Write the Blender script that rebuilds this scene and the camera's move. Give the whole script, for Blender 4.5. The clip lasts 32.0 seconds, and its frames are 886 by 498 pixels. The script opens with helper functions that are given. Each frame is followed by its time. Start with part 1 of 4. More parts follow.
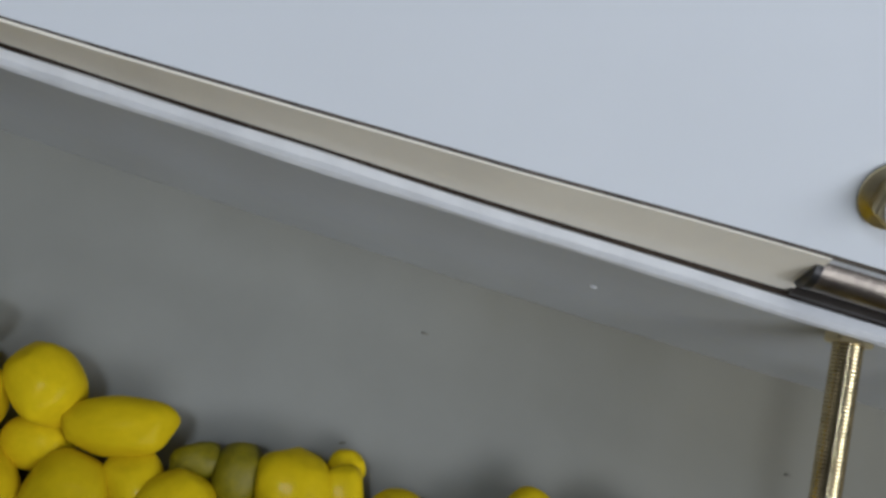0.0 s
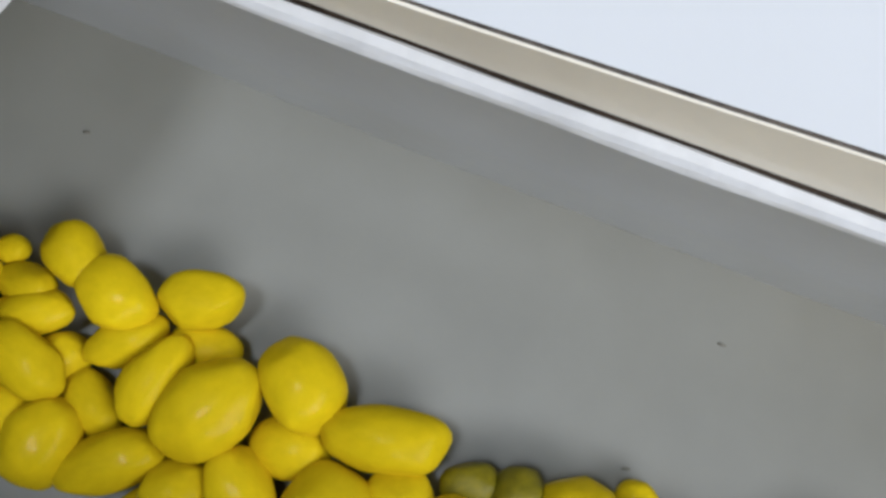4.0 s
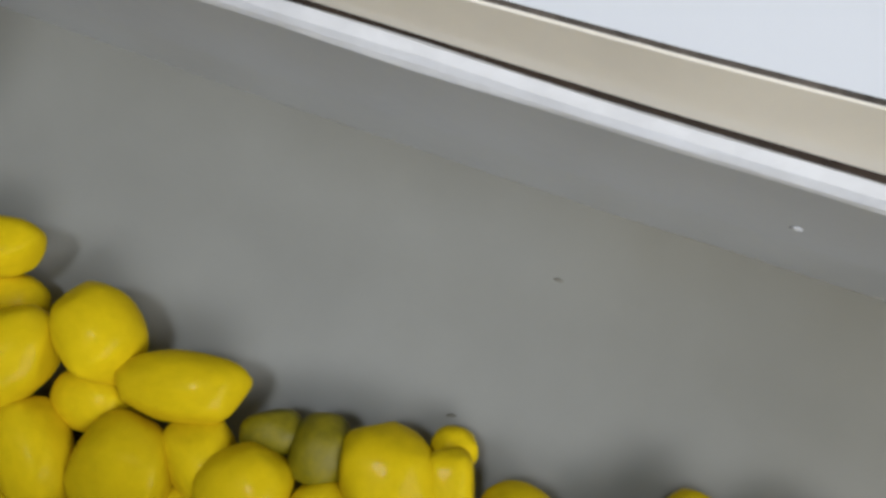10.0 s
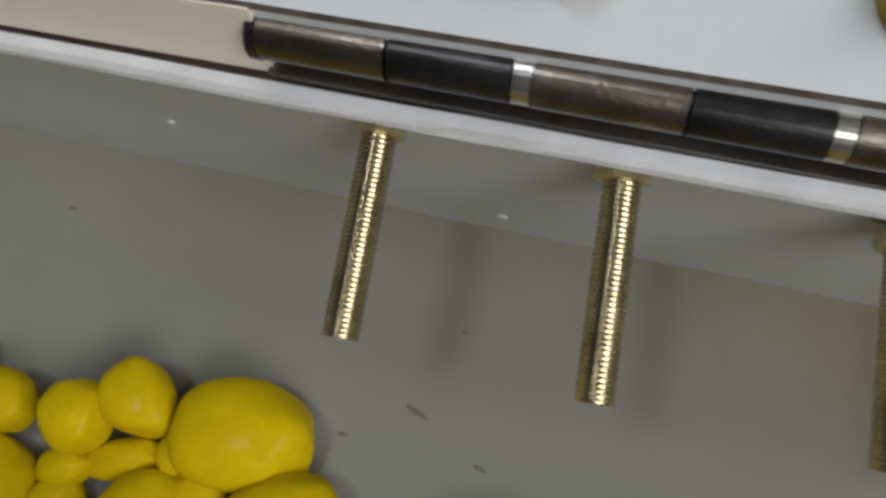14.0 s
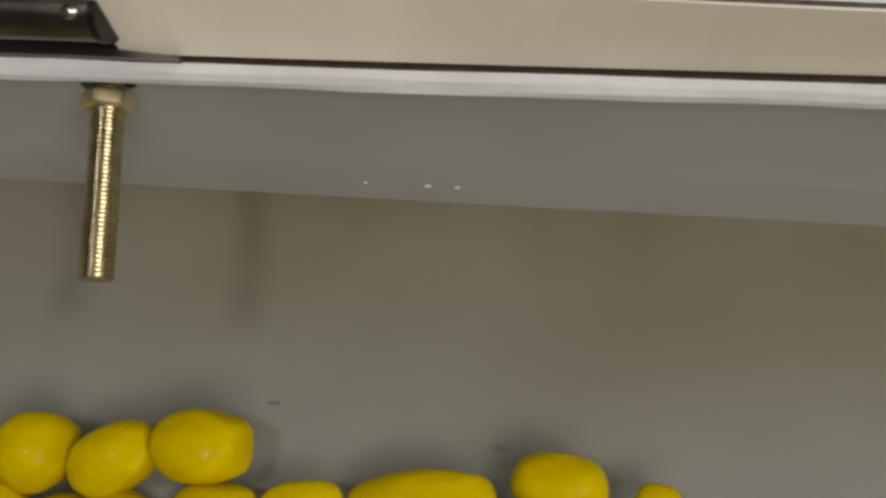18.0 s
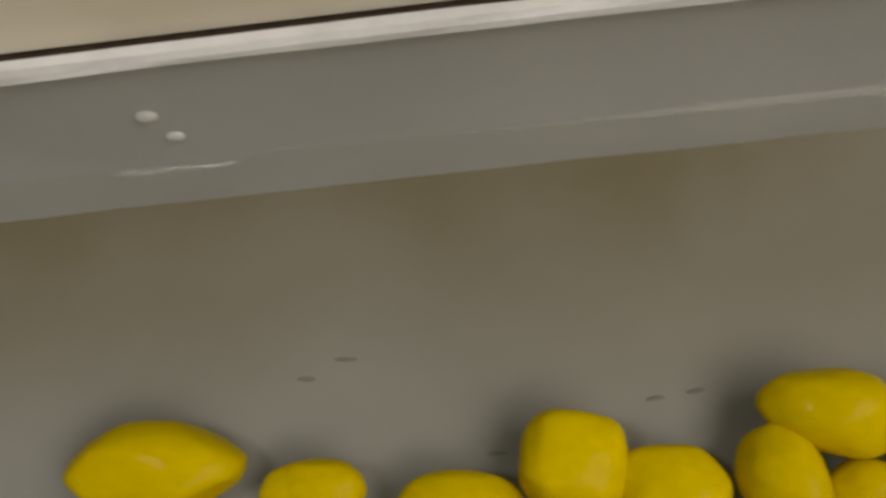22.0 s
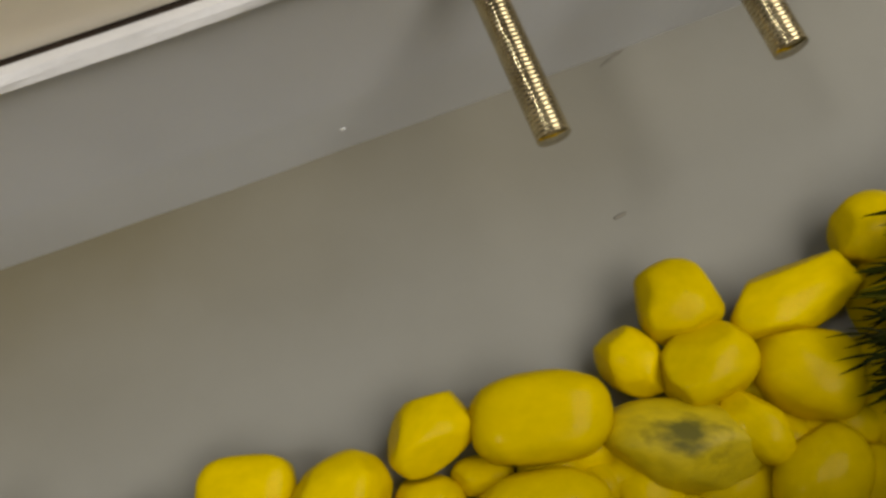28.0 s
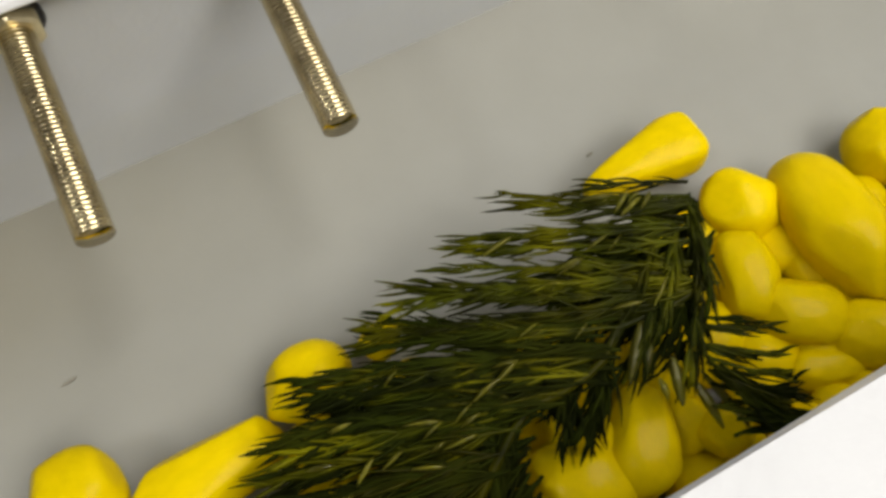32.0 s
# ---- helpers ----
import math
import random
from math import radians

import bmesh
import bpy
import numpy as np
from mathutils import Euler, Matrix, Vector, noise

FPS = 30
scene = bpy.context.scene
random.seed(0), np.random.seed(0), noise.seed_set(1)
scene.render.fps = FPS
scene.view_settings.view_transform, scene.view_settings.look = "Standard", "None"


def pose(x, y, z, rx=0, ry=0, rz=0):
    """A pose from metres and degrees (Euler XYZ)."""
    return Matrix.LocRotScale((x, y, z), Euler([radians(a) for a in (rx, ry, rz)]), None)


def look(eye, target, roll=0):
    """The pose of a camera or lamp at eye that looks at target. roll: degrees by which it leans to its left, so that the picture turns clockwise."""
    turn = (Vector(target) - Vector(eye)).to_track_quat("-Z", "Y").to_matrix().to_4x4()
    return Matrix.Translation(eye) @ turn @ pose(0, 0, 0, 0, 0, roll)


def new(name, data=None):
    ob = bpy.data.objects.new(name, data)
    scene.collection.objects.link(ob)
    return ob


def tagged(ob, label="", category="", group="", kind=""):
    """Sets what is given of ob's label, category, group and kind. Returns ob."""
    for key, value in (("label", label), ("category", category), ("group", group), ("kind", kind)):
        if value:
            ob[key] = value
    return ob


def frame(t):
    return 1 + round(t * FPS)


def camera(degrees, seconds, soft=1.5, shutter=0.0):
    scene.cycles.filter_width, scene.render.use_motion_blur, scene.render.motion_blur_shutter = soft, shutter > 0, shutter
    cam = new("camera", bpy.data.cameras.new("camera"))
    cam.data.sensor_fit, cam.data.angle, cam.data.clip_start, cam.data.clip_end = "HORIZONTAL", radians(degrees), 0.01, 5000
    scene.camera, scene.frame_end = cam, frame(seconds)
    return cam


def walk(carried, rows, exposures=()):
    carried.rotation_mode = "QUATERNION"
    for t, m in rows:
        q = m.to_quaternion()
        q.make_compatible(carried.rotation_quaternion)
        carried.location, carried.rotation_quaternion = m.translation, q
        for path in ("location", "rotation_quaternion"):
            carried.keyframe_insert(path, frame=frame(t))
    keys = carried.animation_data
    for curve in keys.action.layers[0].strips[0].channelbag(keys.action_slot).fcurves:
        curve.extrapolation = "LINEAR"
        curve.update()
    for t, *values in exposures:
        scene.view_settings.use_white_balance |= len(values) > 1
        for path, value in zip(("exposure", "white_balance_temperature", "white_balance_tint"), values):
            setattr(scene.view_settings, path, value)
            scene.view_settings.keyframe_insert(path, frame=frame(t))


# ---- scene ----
# ---- camera ----
cam = camera(56.44, 32.0, soft=3.1, shutter=0.4)
# seconds, x, y, z, pitch, roll, yaw
PATH = [
    (0, -0.0879, -0.0620, 0.1964, -71.07, -5.37, 16.49),
    (0.5, -0.0950, -0.0708, 0.1946, -70.25, -6.58, 16.46),
    (1, -0.1012, -0.0750, 0.1910, -70.52, -7.03, 16.50),
    (1.5, -0.1082, -0.0754, 0.1880, -71.05, -6.18, 17.47),
    (2, -0.1151, -0.0727, 0.1858, -72.15, -5.30, 18.45),
    (2.5, -0.1229, -0.0691, 0.1816, -73.85, -4.23, 19.09),
    (3, -0.1294, -0.0641, 0.1771, -75.29, -3.85, 19.70),
    (3.5, -0.1350, -0.0568, 0.1742, -76.29, -2.85, 20.42),
    (4, -0.1367, -0.0514, 0.1689, -77.23, -0.16, 20.83),
    (4.5, -0.1402, -0.0504, 0.1605, -78.25, 2.09, 21.20),
    (6.5, -0.1481, -0.0397, 0.1531, -81.46, 4.86, 22.39),
    (7, -0.1421, -0.0395, 0.1525, -81.15, 4.89, 23.01),
    (7.5, -0.1335, -0.0399, 0.1541, -80.71, 4.43, 22.57),
    (8, -0.1270, -0.0400, 0.1533, -80.05, 4.44, 21.95),
    (8.5, -0.1211, -0.0386, 0.1527, -79.72, 5.15, 21.97),
    (9, -0.1100, -0.0393, 0.1510, -79.40, 5.71, 21.08),
    (9.5, -0.0993, -0.0424, 0.1484, -78.33, 5.71, 20.11),
    (10, -0.0878, -0.0432, 0.1533, -77.56, 4.21, 19.92),
    (10.5, -0.0757, -0.0455, 0.1580, -76.25, 3.26, 19.10),
    (11, -0.0613, -0.0491, 0.1588, -74.38, 3.15, 18.27),
    (11.5, -0.0363, -0.0532, 0.1617, -71.67, 4.43, 18.51),
    (12, -0.0108, -0.0546, 0.1610, -69.74, 6.64, 18.99),
    (12.5, -0.0027, -0.0520, 0.1605, -70.45, 6.91, 18.30),
    (13, 0.0092, -0.0508, 0.1604, -70.80, 7.01, 17.66),
    (13.5, 0.0205, -0.0497, 0.1599, -71.99, 7.06, 16.33),
    (15.5, 0.0812, -0.0621, 0.1631, -69.45, 6.50, 13.21),
    (16, 0.0922, -0.0645, 0.1629, -69.44, 5.82, 12.46),
    (16.5, 0.1055, -0.0669, 0.1627, -69.49, 5.68, 11.07),
    (17, 0.1232, -0.0680, 0.1634, -69.25, 5.76, 10.03),
    (17.5, 0.1360, -0.0706, 0.1646, -68.74, 5.28, 8.85),
    (18, 0.1599, -0.0728, 0.1621, -67.69, 6.34, 6.82),
    (18.5, 0.1739, -0.0700, 0.1625, -67.90, 6.94, 6.04),
    (19, 0.1902, -0.0664, 0.1621, -68.41, 6.90, 4.75),
    (19.5, 0.2088, -0.0676, 0.1597, -68.12, 6.86, 3.84),
    (20, 0.2352, -0.0680, 0.1568, -67.82, 7.84, 3.59),
    (20.5, 0.2581, -0.0686, 0.1536, -67.54, 7.42, 2.37),
    (21, 0.2784, -0.0736, 0.1519, -66.30, 6.88, 1.15),
    (21.5, 0.2982, -0.0786, 0.1505, -65.73, 6.10, -1.08),
    (22, 0.3188, -0.0808, 0.1492, -66.07, 4.98, -4.06),
    (22.5, 0.3387, -0.0845, 0.1547, -66.54, 4.46, -6.17),
    (23, 0.3621, -0.0855, 0.1498, -66.67, 3.54, -7.65),
    (23.5, 0.3893, -0.0893, 0.1519, -65.70, 3.85, -8.86),
    (24, 0.4197, -0.0922, 0.1551, -64.65, 4.20, -10.45),
    (24.5, 0.4496, -0.0929, 0.1568, -64.28, 5.22, -11.91),
    (26.5, 0.5403, -0.0970, 0.1507, -64.48, 5.69, -17.78),
    (27, 0.5620, -0.0962, 0.1481, -64.71, 5.60, -18.76),
    (27.5, 0.5731, -0.0966, 0.1460, -64.59, 5.35, -19.47),
    (28, 0.5862, -0.0966, 0.1439, -64.99, 5.39, -20.32),
    (28.5, 0.5972, -0.0960, 0.1436, -65.18, 5.16, -20.94),
    (29, 0.6084, -0.0973, 0.1422, -64.79, 4.74, -21.51),
    (29.5, 0.6239, -0.0994, 0.1413, -65.23, 4.54, -22.69),
    (30, 0.6380, -0.1009, 0.1404, -65.49, 3.71, -23.71),
    (30.5, 0.6472, -0.1015, 0.1408, -65.32, 2.90, -24.92),
    (31, 0.6578, -0.1010, 0.1404, -65.35, 1.67, -26.55),
    (31.5, 0.6636, -0.1019, 0.1393, -64.90, 0.81, -27.54),
    (32, 0.6731, -0.1015, 0.1394, -64.91, -0.13, -28.58),
]
EXPOSURES = [
    (0.0, -0.29, 5650, 10),
    (1.0, -0.06, 5700, 11),
    (2.0, 0.19, 5620, 11),
    (4.0, 0.36, 5770, 11),
    (9.0, 0.28, 5820, 11),
    (12.0, -0.08, 6120, 12),
    (14.0, -0.34, 6170, 11),
    (18.0, -0.44, 6850, 11),
    (22.0, -0.53, 7150, 11),
    (25.0, -0.52, 7500, 12),
    (27.0, -0.32, 7150, 11),
    (29.0, -0.30, 6750, 11),
    (31.0, 0.13, 6650, 10),
    (32.0, 0.38, 6600, 10),
]
walk(cam, [(t, pose(x, y, z, 90 + p, r, w)) for t, x, y, z, p, r, w in PATH], EXPOSURES)

# ---- light ----
world = bpy.data.worlds.new("world")
world.use_nodes = True
world.node_tree.nodes["Background"].inputs[0].default_value = (0.9, 0.95, 1.0, 1)
world.node_tree.nodes["Background"].inputs[1].default_value = 0.05
scene.world = world


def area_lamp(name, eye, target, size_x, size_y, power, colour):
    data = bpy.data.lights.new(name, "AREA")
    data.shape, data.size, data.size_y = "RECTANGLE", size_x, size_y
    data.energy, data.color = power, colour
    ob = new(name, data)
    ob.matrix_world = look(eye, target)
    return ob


# unseen overhead lamp, placed to match bolt shadows and highlights, widened to soften shadows
area_lamp("overhead_light", (1.28, -0.36, 1.40), (0.45, -0.05, 0), 1.4, 0.9, 19.0, (1.0, 0.98, 0.95))
# unseen small lamp, added for the shadow edge of the foam board
area_lamp("overhead_light", (-0.38, -0.22, 1.70), (-0.38, -0.20, 0), 0.30, 0.25, 6.0, (0.95, 0.98, 1.0))
# unseen fill light, added to brighten rim, lid and far wall from the front
area_lamp("front_fill_light", (1.00, -1.12, 1.45), (0.45, 0.0, 0.05), 1.6, 0.6, 14.0, (1.0, 0.98, 0.94))

# ---- sizes ----
H = 0.0495         # top of the box walls
WATER = 0.0112     # water level
FLOOR = -0.008     # inside floor of the box
X0, X1 = -0.33, 1.10    # inside ends
NEAR = -0.1012     # inside of the near wall's lip
FAR = 0.0042       # inside of the far wall, under its lip
WALL = 0.0036      # width of the rim


# far wall's bow in millimetres by x, fitted to the camera's view
BOW = ((-0.32, 2.48), (-0.24, 1.12), (-0.16, -0.64), (-0.08, -1.51), (0.00, -1.12), (0.08, -0.49), (0.12, -0.26), (0.16, 0.04), (0.20, 0.41), (0.24, 0.66), (0.28, 0.90), (0.32, 1.07), (0.40, 1.05), (0.48, 0.35), (0.56, -1.00), (0.64, -1.47), (0.72, -1.01), (1.10, 0.00))


def bow(x):
    return 0.001 * float(np.interp(x, [q[0] for q in BOW], [q[1] for q in BOW]))


# ---- materials ----
def material(name, base, rough=0.5, metal=0.0, vary=0.08, scale=60.0, bump=0.0, bump_scale=300.0, stain=None, stain_scale=8.0,
             stain_amount=0.5, spec=0.5, coat=0.0, random_hue=0.0):
    m = bpy.data.materials.new(name)
    m.use_nodes = True
    nt = m.node_tree
    bsdf = nt.nodes["Principled BSDF"]
    bsdf.inputs["Roughness"].default_value = rough
    bsdf.inputs["Metallic"].default_value = metal
    bsdf.inputs["Specular IOR Level"].default_value = spec
    bsdf.inputs["Coat Weight"].default_value = coat
    co = nt.nodes.new("ShaderNodeTexCoord")
    n1 = nt.nodes.new("ShaderNodeTexNoise")
    n1.inputs["Scale"].default_value, n1.inputs["Detail"].default_value = scale, 6
    nt.links.new(co.outputs["Object"], n1.inputs["Vector"])
    ramp = nt.nodes.new("ShaderNodeValToRGB")
    ramp.color_ramp.elements[0].position, ramp.color_ramp.elements[1].position = 0.3, 0.7
    ramp.color_ramp.elements[0].color = (*[c * (1 - vary) for c in base], 1)
    ramp.color_ramp.elements[1].color = (*[min(1, c * (1 + vary)) for c in base], 1)
    nt.links.new(n1.outputs["Fac"], ramp.inputs["Fac"])
    out = ramp.outputs["Color"]
    if stain:
        n2 = nt.nodes.new("ShaderNodeTexNoise")
        n2.inputs["Scale"].default_value, n2.inputs["Detail"].default_value = stain_scale, 4
        nt.links.new(co.outputs["Object"], n2.inputs["Vector"])
        r2 = nt.nodes.new("ShaderNodeMapRange")
        r2.inputs["From Min"].default_value, r2.inputs["From Max"].default_value = 0.48, 0.72
        r2.inputs["To Max"].default_value = stain_amount
        nt.links.new(n2.outputs["Fac"], r2.inputs["Value"])
        mix = nt.nodes.new("ShaderNodeMix")
        mix.data_type = "RGBA"
        nt.links.new(r2.outputs["Result"], mix.inputs["Factor"])
        nt.links.new(out, mix.inputs["A"])
        mix.inputs["B"].default_value = (*stain, 1)
        out = mix.outputs["Result"]
    if random_hue:
        info = nt.nodes.new("ShaderNodeObjectInfo")
        r3 = nt.nodes.new("ShaderNodeMapRange")
        r3.inputs["To Min"].default_value, r3.inputs["To Max"].default_value = 1 - random_hue, 1 + random_hue * 0.6
        nt.links.new(info.outputs["Random"], r3.inputs["Value"])
        hsv = nt.nodes.new("ShaderNodeHueSaturation")
        nt.links.new(r3.outputs["Result"], hsv.inputs["Value"])
        nt.links.new(out, hsv.inputs["Color"])
        out = hsv.outputs["Color"]
    nt.links.new(out, bsdf.inputs["Base Color"])
    if bump:
        n4 = nt.nodes.new("ShaderNodeTexNoise")
        n4.inputs["Scale"].default_value, n4.inputs["Detail"].default_value = bump_scale, 5
        nt.links.new(co.outputs["Object"], n4.inputs["Vector"])
        b = nt.nodes.new("ShaderNodeBump")
        b.inputs["Strength"].default_value, b.inputs["Distance"].default_value = bump, 0.001
        nt.links.new(n4.outputs["Fac"], b.inputs["Height"])
        nt.links.new(b.outputs["Normal"], bsdf.inputs["Normal"])
    return m


# white walls in a greyer base than the rim, their shade put into it
SHADED_PLASTIC = material("shaded_white_plastic", (0.50, 0.51, 0.515), 0.34, vary=0.05, scale=25, bump=0.10, bump_scale=400,
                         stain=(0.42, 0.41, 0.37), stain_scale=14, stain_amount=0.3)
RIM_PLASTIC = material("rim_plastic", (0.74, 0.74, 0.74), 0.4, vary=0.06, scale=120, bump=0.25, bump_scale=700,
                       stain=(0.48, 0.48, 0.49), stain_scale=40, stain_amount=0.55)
NEAR_PLASTIC = material("near_wall_plastic", (0.52, 0.52, 0.52), 0.4, vary=0.05, scale=60, bump=0.2, bump_scale=500, stain=(0.5, 0.49, 0.46), stain_scale=30, stain_amount=0.4)
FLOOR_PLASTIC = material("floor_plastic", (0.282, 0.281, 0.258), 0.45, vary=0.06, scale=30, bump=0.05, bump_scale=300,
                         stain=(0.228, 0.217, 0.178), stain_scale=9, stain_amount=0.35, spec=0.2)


def brown_film_shade(m, colour, far, near, most):
    """Patchy brown film tint; the shade beside the far wall is put into its colour."""
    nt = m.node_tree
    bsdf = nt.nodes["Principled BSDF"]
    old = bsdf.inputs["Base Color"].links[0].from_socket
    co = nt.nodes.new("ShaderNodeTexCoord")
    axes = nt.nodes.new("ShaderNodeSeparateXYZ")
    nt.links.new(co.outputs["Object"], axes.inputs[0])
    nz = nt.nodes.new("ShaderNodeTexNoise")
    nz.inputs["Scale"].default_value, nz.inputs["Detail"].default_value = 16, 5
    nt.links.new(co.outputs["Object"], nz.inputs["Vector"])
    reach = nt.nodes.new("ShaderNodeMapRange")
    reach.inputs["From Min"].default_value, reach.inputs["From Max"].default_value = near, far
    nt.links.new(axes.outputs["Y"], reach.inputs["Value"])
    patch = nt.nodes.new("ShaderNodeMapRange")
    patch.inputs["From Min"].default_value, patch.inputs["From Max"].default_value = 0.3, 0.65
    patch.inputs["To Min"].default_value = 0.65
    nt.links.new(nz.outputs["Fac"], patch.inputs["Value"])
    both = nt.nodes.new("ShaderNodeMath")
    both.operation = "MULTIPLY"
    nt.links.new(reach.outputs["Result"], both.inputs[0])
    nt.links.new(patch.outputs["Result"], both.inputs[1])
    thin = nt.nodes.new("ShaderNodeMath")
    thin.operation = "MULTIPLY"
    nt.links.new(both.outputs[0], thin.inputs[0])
    fade_in = nt.nodes.new("ShaderNodeMapRange")
    fade_in.inputs["From Min"].default_value, fade_in.inputs["From Max"].default_value = -0.15, 0.12
    fade_in.inputs["To Min"].default_value, fade_in.inputs["To Max"].default_value = 0.25 * most, most
    nt.links.new(axes.outputs["X"], fade_in.inputs["Value"])
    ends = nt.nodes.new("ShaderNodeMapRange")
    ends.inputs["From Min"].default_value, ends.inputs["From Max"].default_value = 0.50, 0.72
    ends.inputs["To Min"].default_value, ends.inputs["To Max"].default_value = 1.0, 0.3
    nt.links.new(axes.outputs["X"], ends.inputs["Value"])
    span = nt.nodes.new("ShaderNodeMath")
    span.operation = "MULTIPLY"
    nt.links.new(fade_in.outputs["Result"], span.inputs[0])
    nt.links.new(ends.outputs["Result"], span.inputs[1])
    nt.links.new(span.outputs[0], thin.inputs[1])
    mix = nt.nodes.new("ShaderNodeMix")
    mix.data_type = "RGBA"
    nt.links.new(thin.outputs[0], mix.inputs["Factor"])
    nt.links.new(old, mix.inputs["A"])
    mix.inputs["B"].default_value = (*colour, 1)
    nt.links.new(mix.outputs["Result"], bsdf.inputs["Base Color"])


# brown tint plus painted shade, strongest at the far wall
brown_film_shade(FLOOR_PLASTIC, (0.146, 0.122, 0.062), 0.002, -0.055, 0.95)
BEIGE = material("beige_edge", (0.95, 0.88, 0.74), 0.55, vary=0.05, scale=50, bump=0.1, stain=(0.55, 0.47, 0.33), stain_scale=12, stain_amount=0.3)
LID_WHITE = material("lid_white", (0.87, 0.89, 0.91), 0.35, vary=0.02, scale=20, bump=0.03)
TOP_SEAM = material("seam_grey", (0.13, 0.11, 0.09), 0.7, vary=0.5, scale=300, bump=0.3)
DARK_GAP = material("dark_gap_fill", (0.055, 0.036, 0.022), 0.7, vary=0.3, scale=200, bump=0.3)
STEEL = material("worn_steel", (0.22, 0.19, 0.16), 0.30, 1.0, vary=0.35, scale=180, bump=0.12, bump_scale=900,
                 stain=(0.06, 0.045, 0.035), stain_scale=90, stain_amount=0.6)
BLACK_STEEL = material("blackened_steel", (0.045, 0.043, 0.042), 0.3, 0.8, vary=0.4, scale=150, bump=0.2)
LEAF_STEEL = material("leaf_steel", (0.20, 0.185, 0.17), 0.34, 0.85, vary=0.3, scale=90, bump=0.15, bump_scale=500, stain=(0.16, 0.13, 0.11), stain_scale=60, stain_amount=0.5)
BRIGHT_STEEL = material("bright_steel", (0.62, 0.6, 0.56), 0.25, 1.0, vary=0.2, scale=200)
BRASS = material("zinc_yellow", (0.60, 0.50, 0.29), 0.20, 1.0, vary=0.2, scale=400, bump=0.08, stain=(0.24, 0.17, 0.08), stain_scale=120, stain_amount=0.35)
NUT_BRASS = material("pale_brass", (0.74, 0.64, 0.40), 0.30, 0.85, vary=0.2, scale=300)
YELLOW = material("yellow_stone", (0.64, 0.462, 0.0008), 0.30, vary=0.08, scale=3, bump=0.10, bump_scale=22,
                  stain=(0.54, 0.37, 0.002), stain_scale=1.6, stain_amount=0.40, spec=0.03, coat=0.05, random_hue=0.12)
YELLOW.node_tree.nodes["Principled BSDF"].inputs["Coat Roughness"].default_value = 0.05
GREEN_STONE = material("algae_stone", (0.20, 0.165, 0.002), 0.45, vary=0.2, scale=3, bump=0.15, bump_scale=20, stain=(0.075, 0.070, 0.001), stain_scale=1.4, stain_amount=0.8, spec=0.3)
MOSSY_STONE = material("mossy_stone", (0.55, 0.42, 0.006), 0.45, vary=0.15, scale=4, bump=0.15, bump_scale=20, stain=(0.36, 0.28, 0.006), stain_scale=1.6, stain_amount=0.45, spec=0.3)
def moss_patch(m):
    nt = m.node_tree
    bsdf = nt.nodes["Principled BSDF"]
    old = bsdf.inputs["Base Color"].links[0].from_socket
    co = nt.nodes.new("ShaderNodeTexCoord")
    nz = nt.nodes.new("ShaderNodeTexNoise")
    nz.inputs["Scale"].default_value, nz.inputs["Detail"].default_value = 2.5, 5
    nt.links.new(co.outputs["Object"], nz.inputs["Vector"])
    flat = nt.nodes.new("ShaderNodeVectorMath")
    flat.operation = "MULTIPLY"
    flat.inputs[1].default_value = (0.9, 0.9, 0.0)
    nt.links.new(co.outputs["Object"], flat.inputs[0])
    far = nt.nodes.new("ShaderNodeVectorMath")
    far.operation = "LENGTH"
    nt.links.new(flat.outputs[0], far.inputs[0])
    add = nt.nodes.new("ShaderNodeMath")
    nt.links.new(far.outputs["Value"], add.inputs[0])
    nt.links.new(nz.outputs["Fac"], add.inputs[1])
    rng_ = nt.nodes.new("ShaderNodeMapRange")
    rng_.inputs["From Min"].default_value, rng_.inputs["From Max"].default_value = 0.66, 0.98
    rng_.inputs["To Min"].default_value, rng_.inputs["To Max"].default_value = 0.85, 0.0
    nt.links.new(add.outputs[0], rng_.inputs["Value"])
    mix = nt.nodes.new("ShaderNodeMix")
    mix.data_type = "RGBA"
    nt.links.new(rng_.outputs["Result"], mix.inputs["Factor"])
    nt.links.new(old, mix.inputs["A"])
    mix.inputs["B"].default_value = (0.045, 0.052, 0.003, 1)
    nt.links.new(mix.outputs["Result"], bsdf.inputs["Base Color"])


moss_patch(MOSSY_STONE)
# yellow patches put the lit parts of the sprays into the colour
PLANT = material("plant_green", (0.024, 0.027, 0.0008), 0.4, vary=0.6, scale=250, stain=(0.17, 0.155, 0.002), stain_scale=70, stain_amount=0.65, random_hue=0.7, spec=0.05)
# darker copy of the plant's green, with the inner sprays' shade put in
SHADED_LEAF = material("shaded_leaf", (0.012, 0.016, 0.0006), 0.7, vary=0.5, scale=200, stain=(0.026, 0.028, 0.0012), stain_scale=60, stain_amount=0.7, random_hue=0.5, spec=0.04)
# pale green that carries the light on leaves and their glints
LIT_GREEN = material("lit_green", (0.19, 0.175, 0.012), 0.3, vary=0.4, scale=150, random_hue=0.3)
SPECK = material("speck_brown", (0.20, 0.185, 0.15), 0.8, vary=0.3, scale=500)
TABLE = material("table_wood", (0.28, 0.20, 0.13), 0.5, vary=0.25, scale=18, bump=0.1)
# dark, so that the bolts reflect a dark surrounding
PAINT = material("room_paint", (0.24, 0.23, 0.22), 0.8, vary=0.03, scale=3)


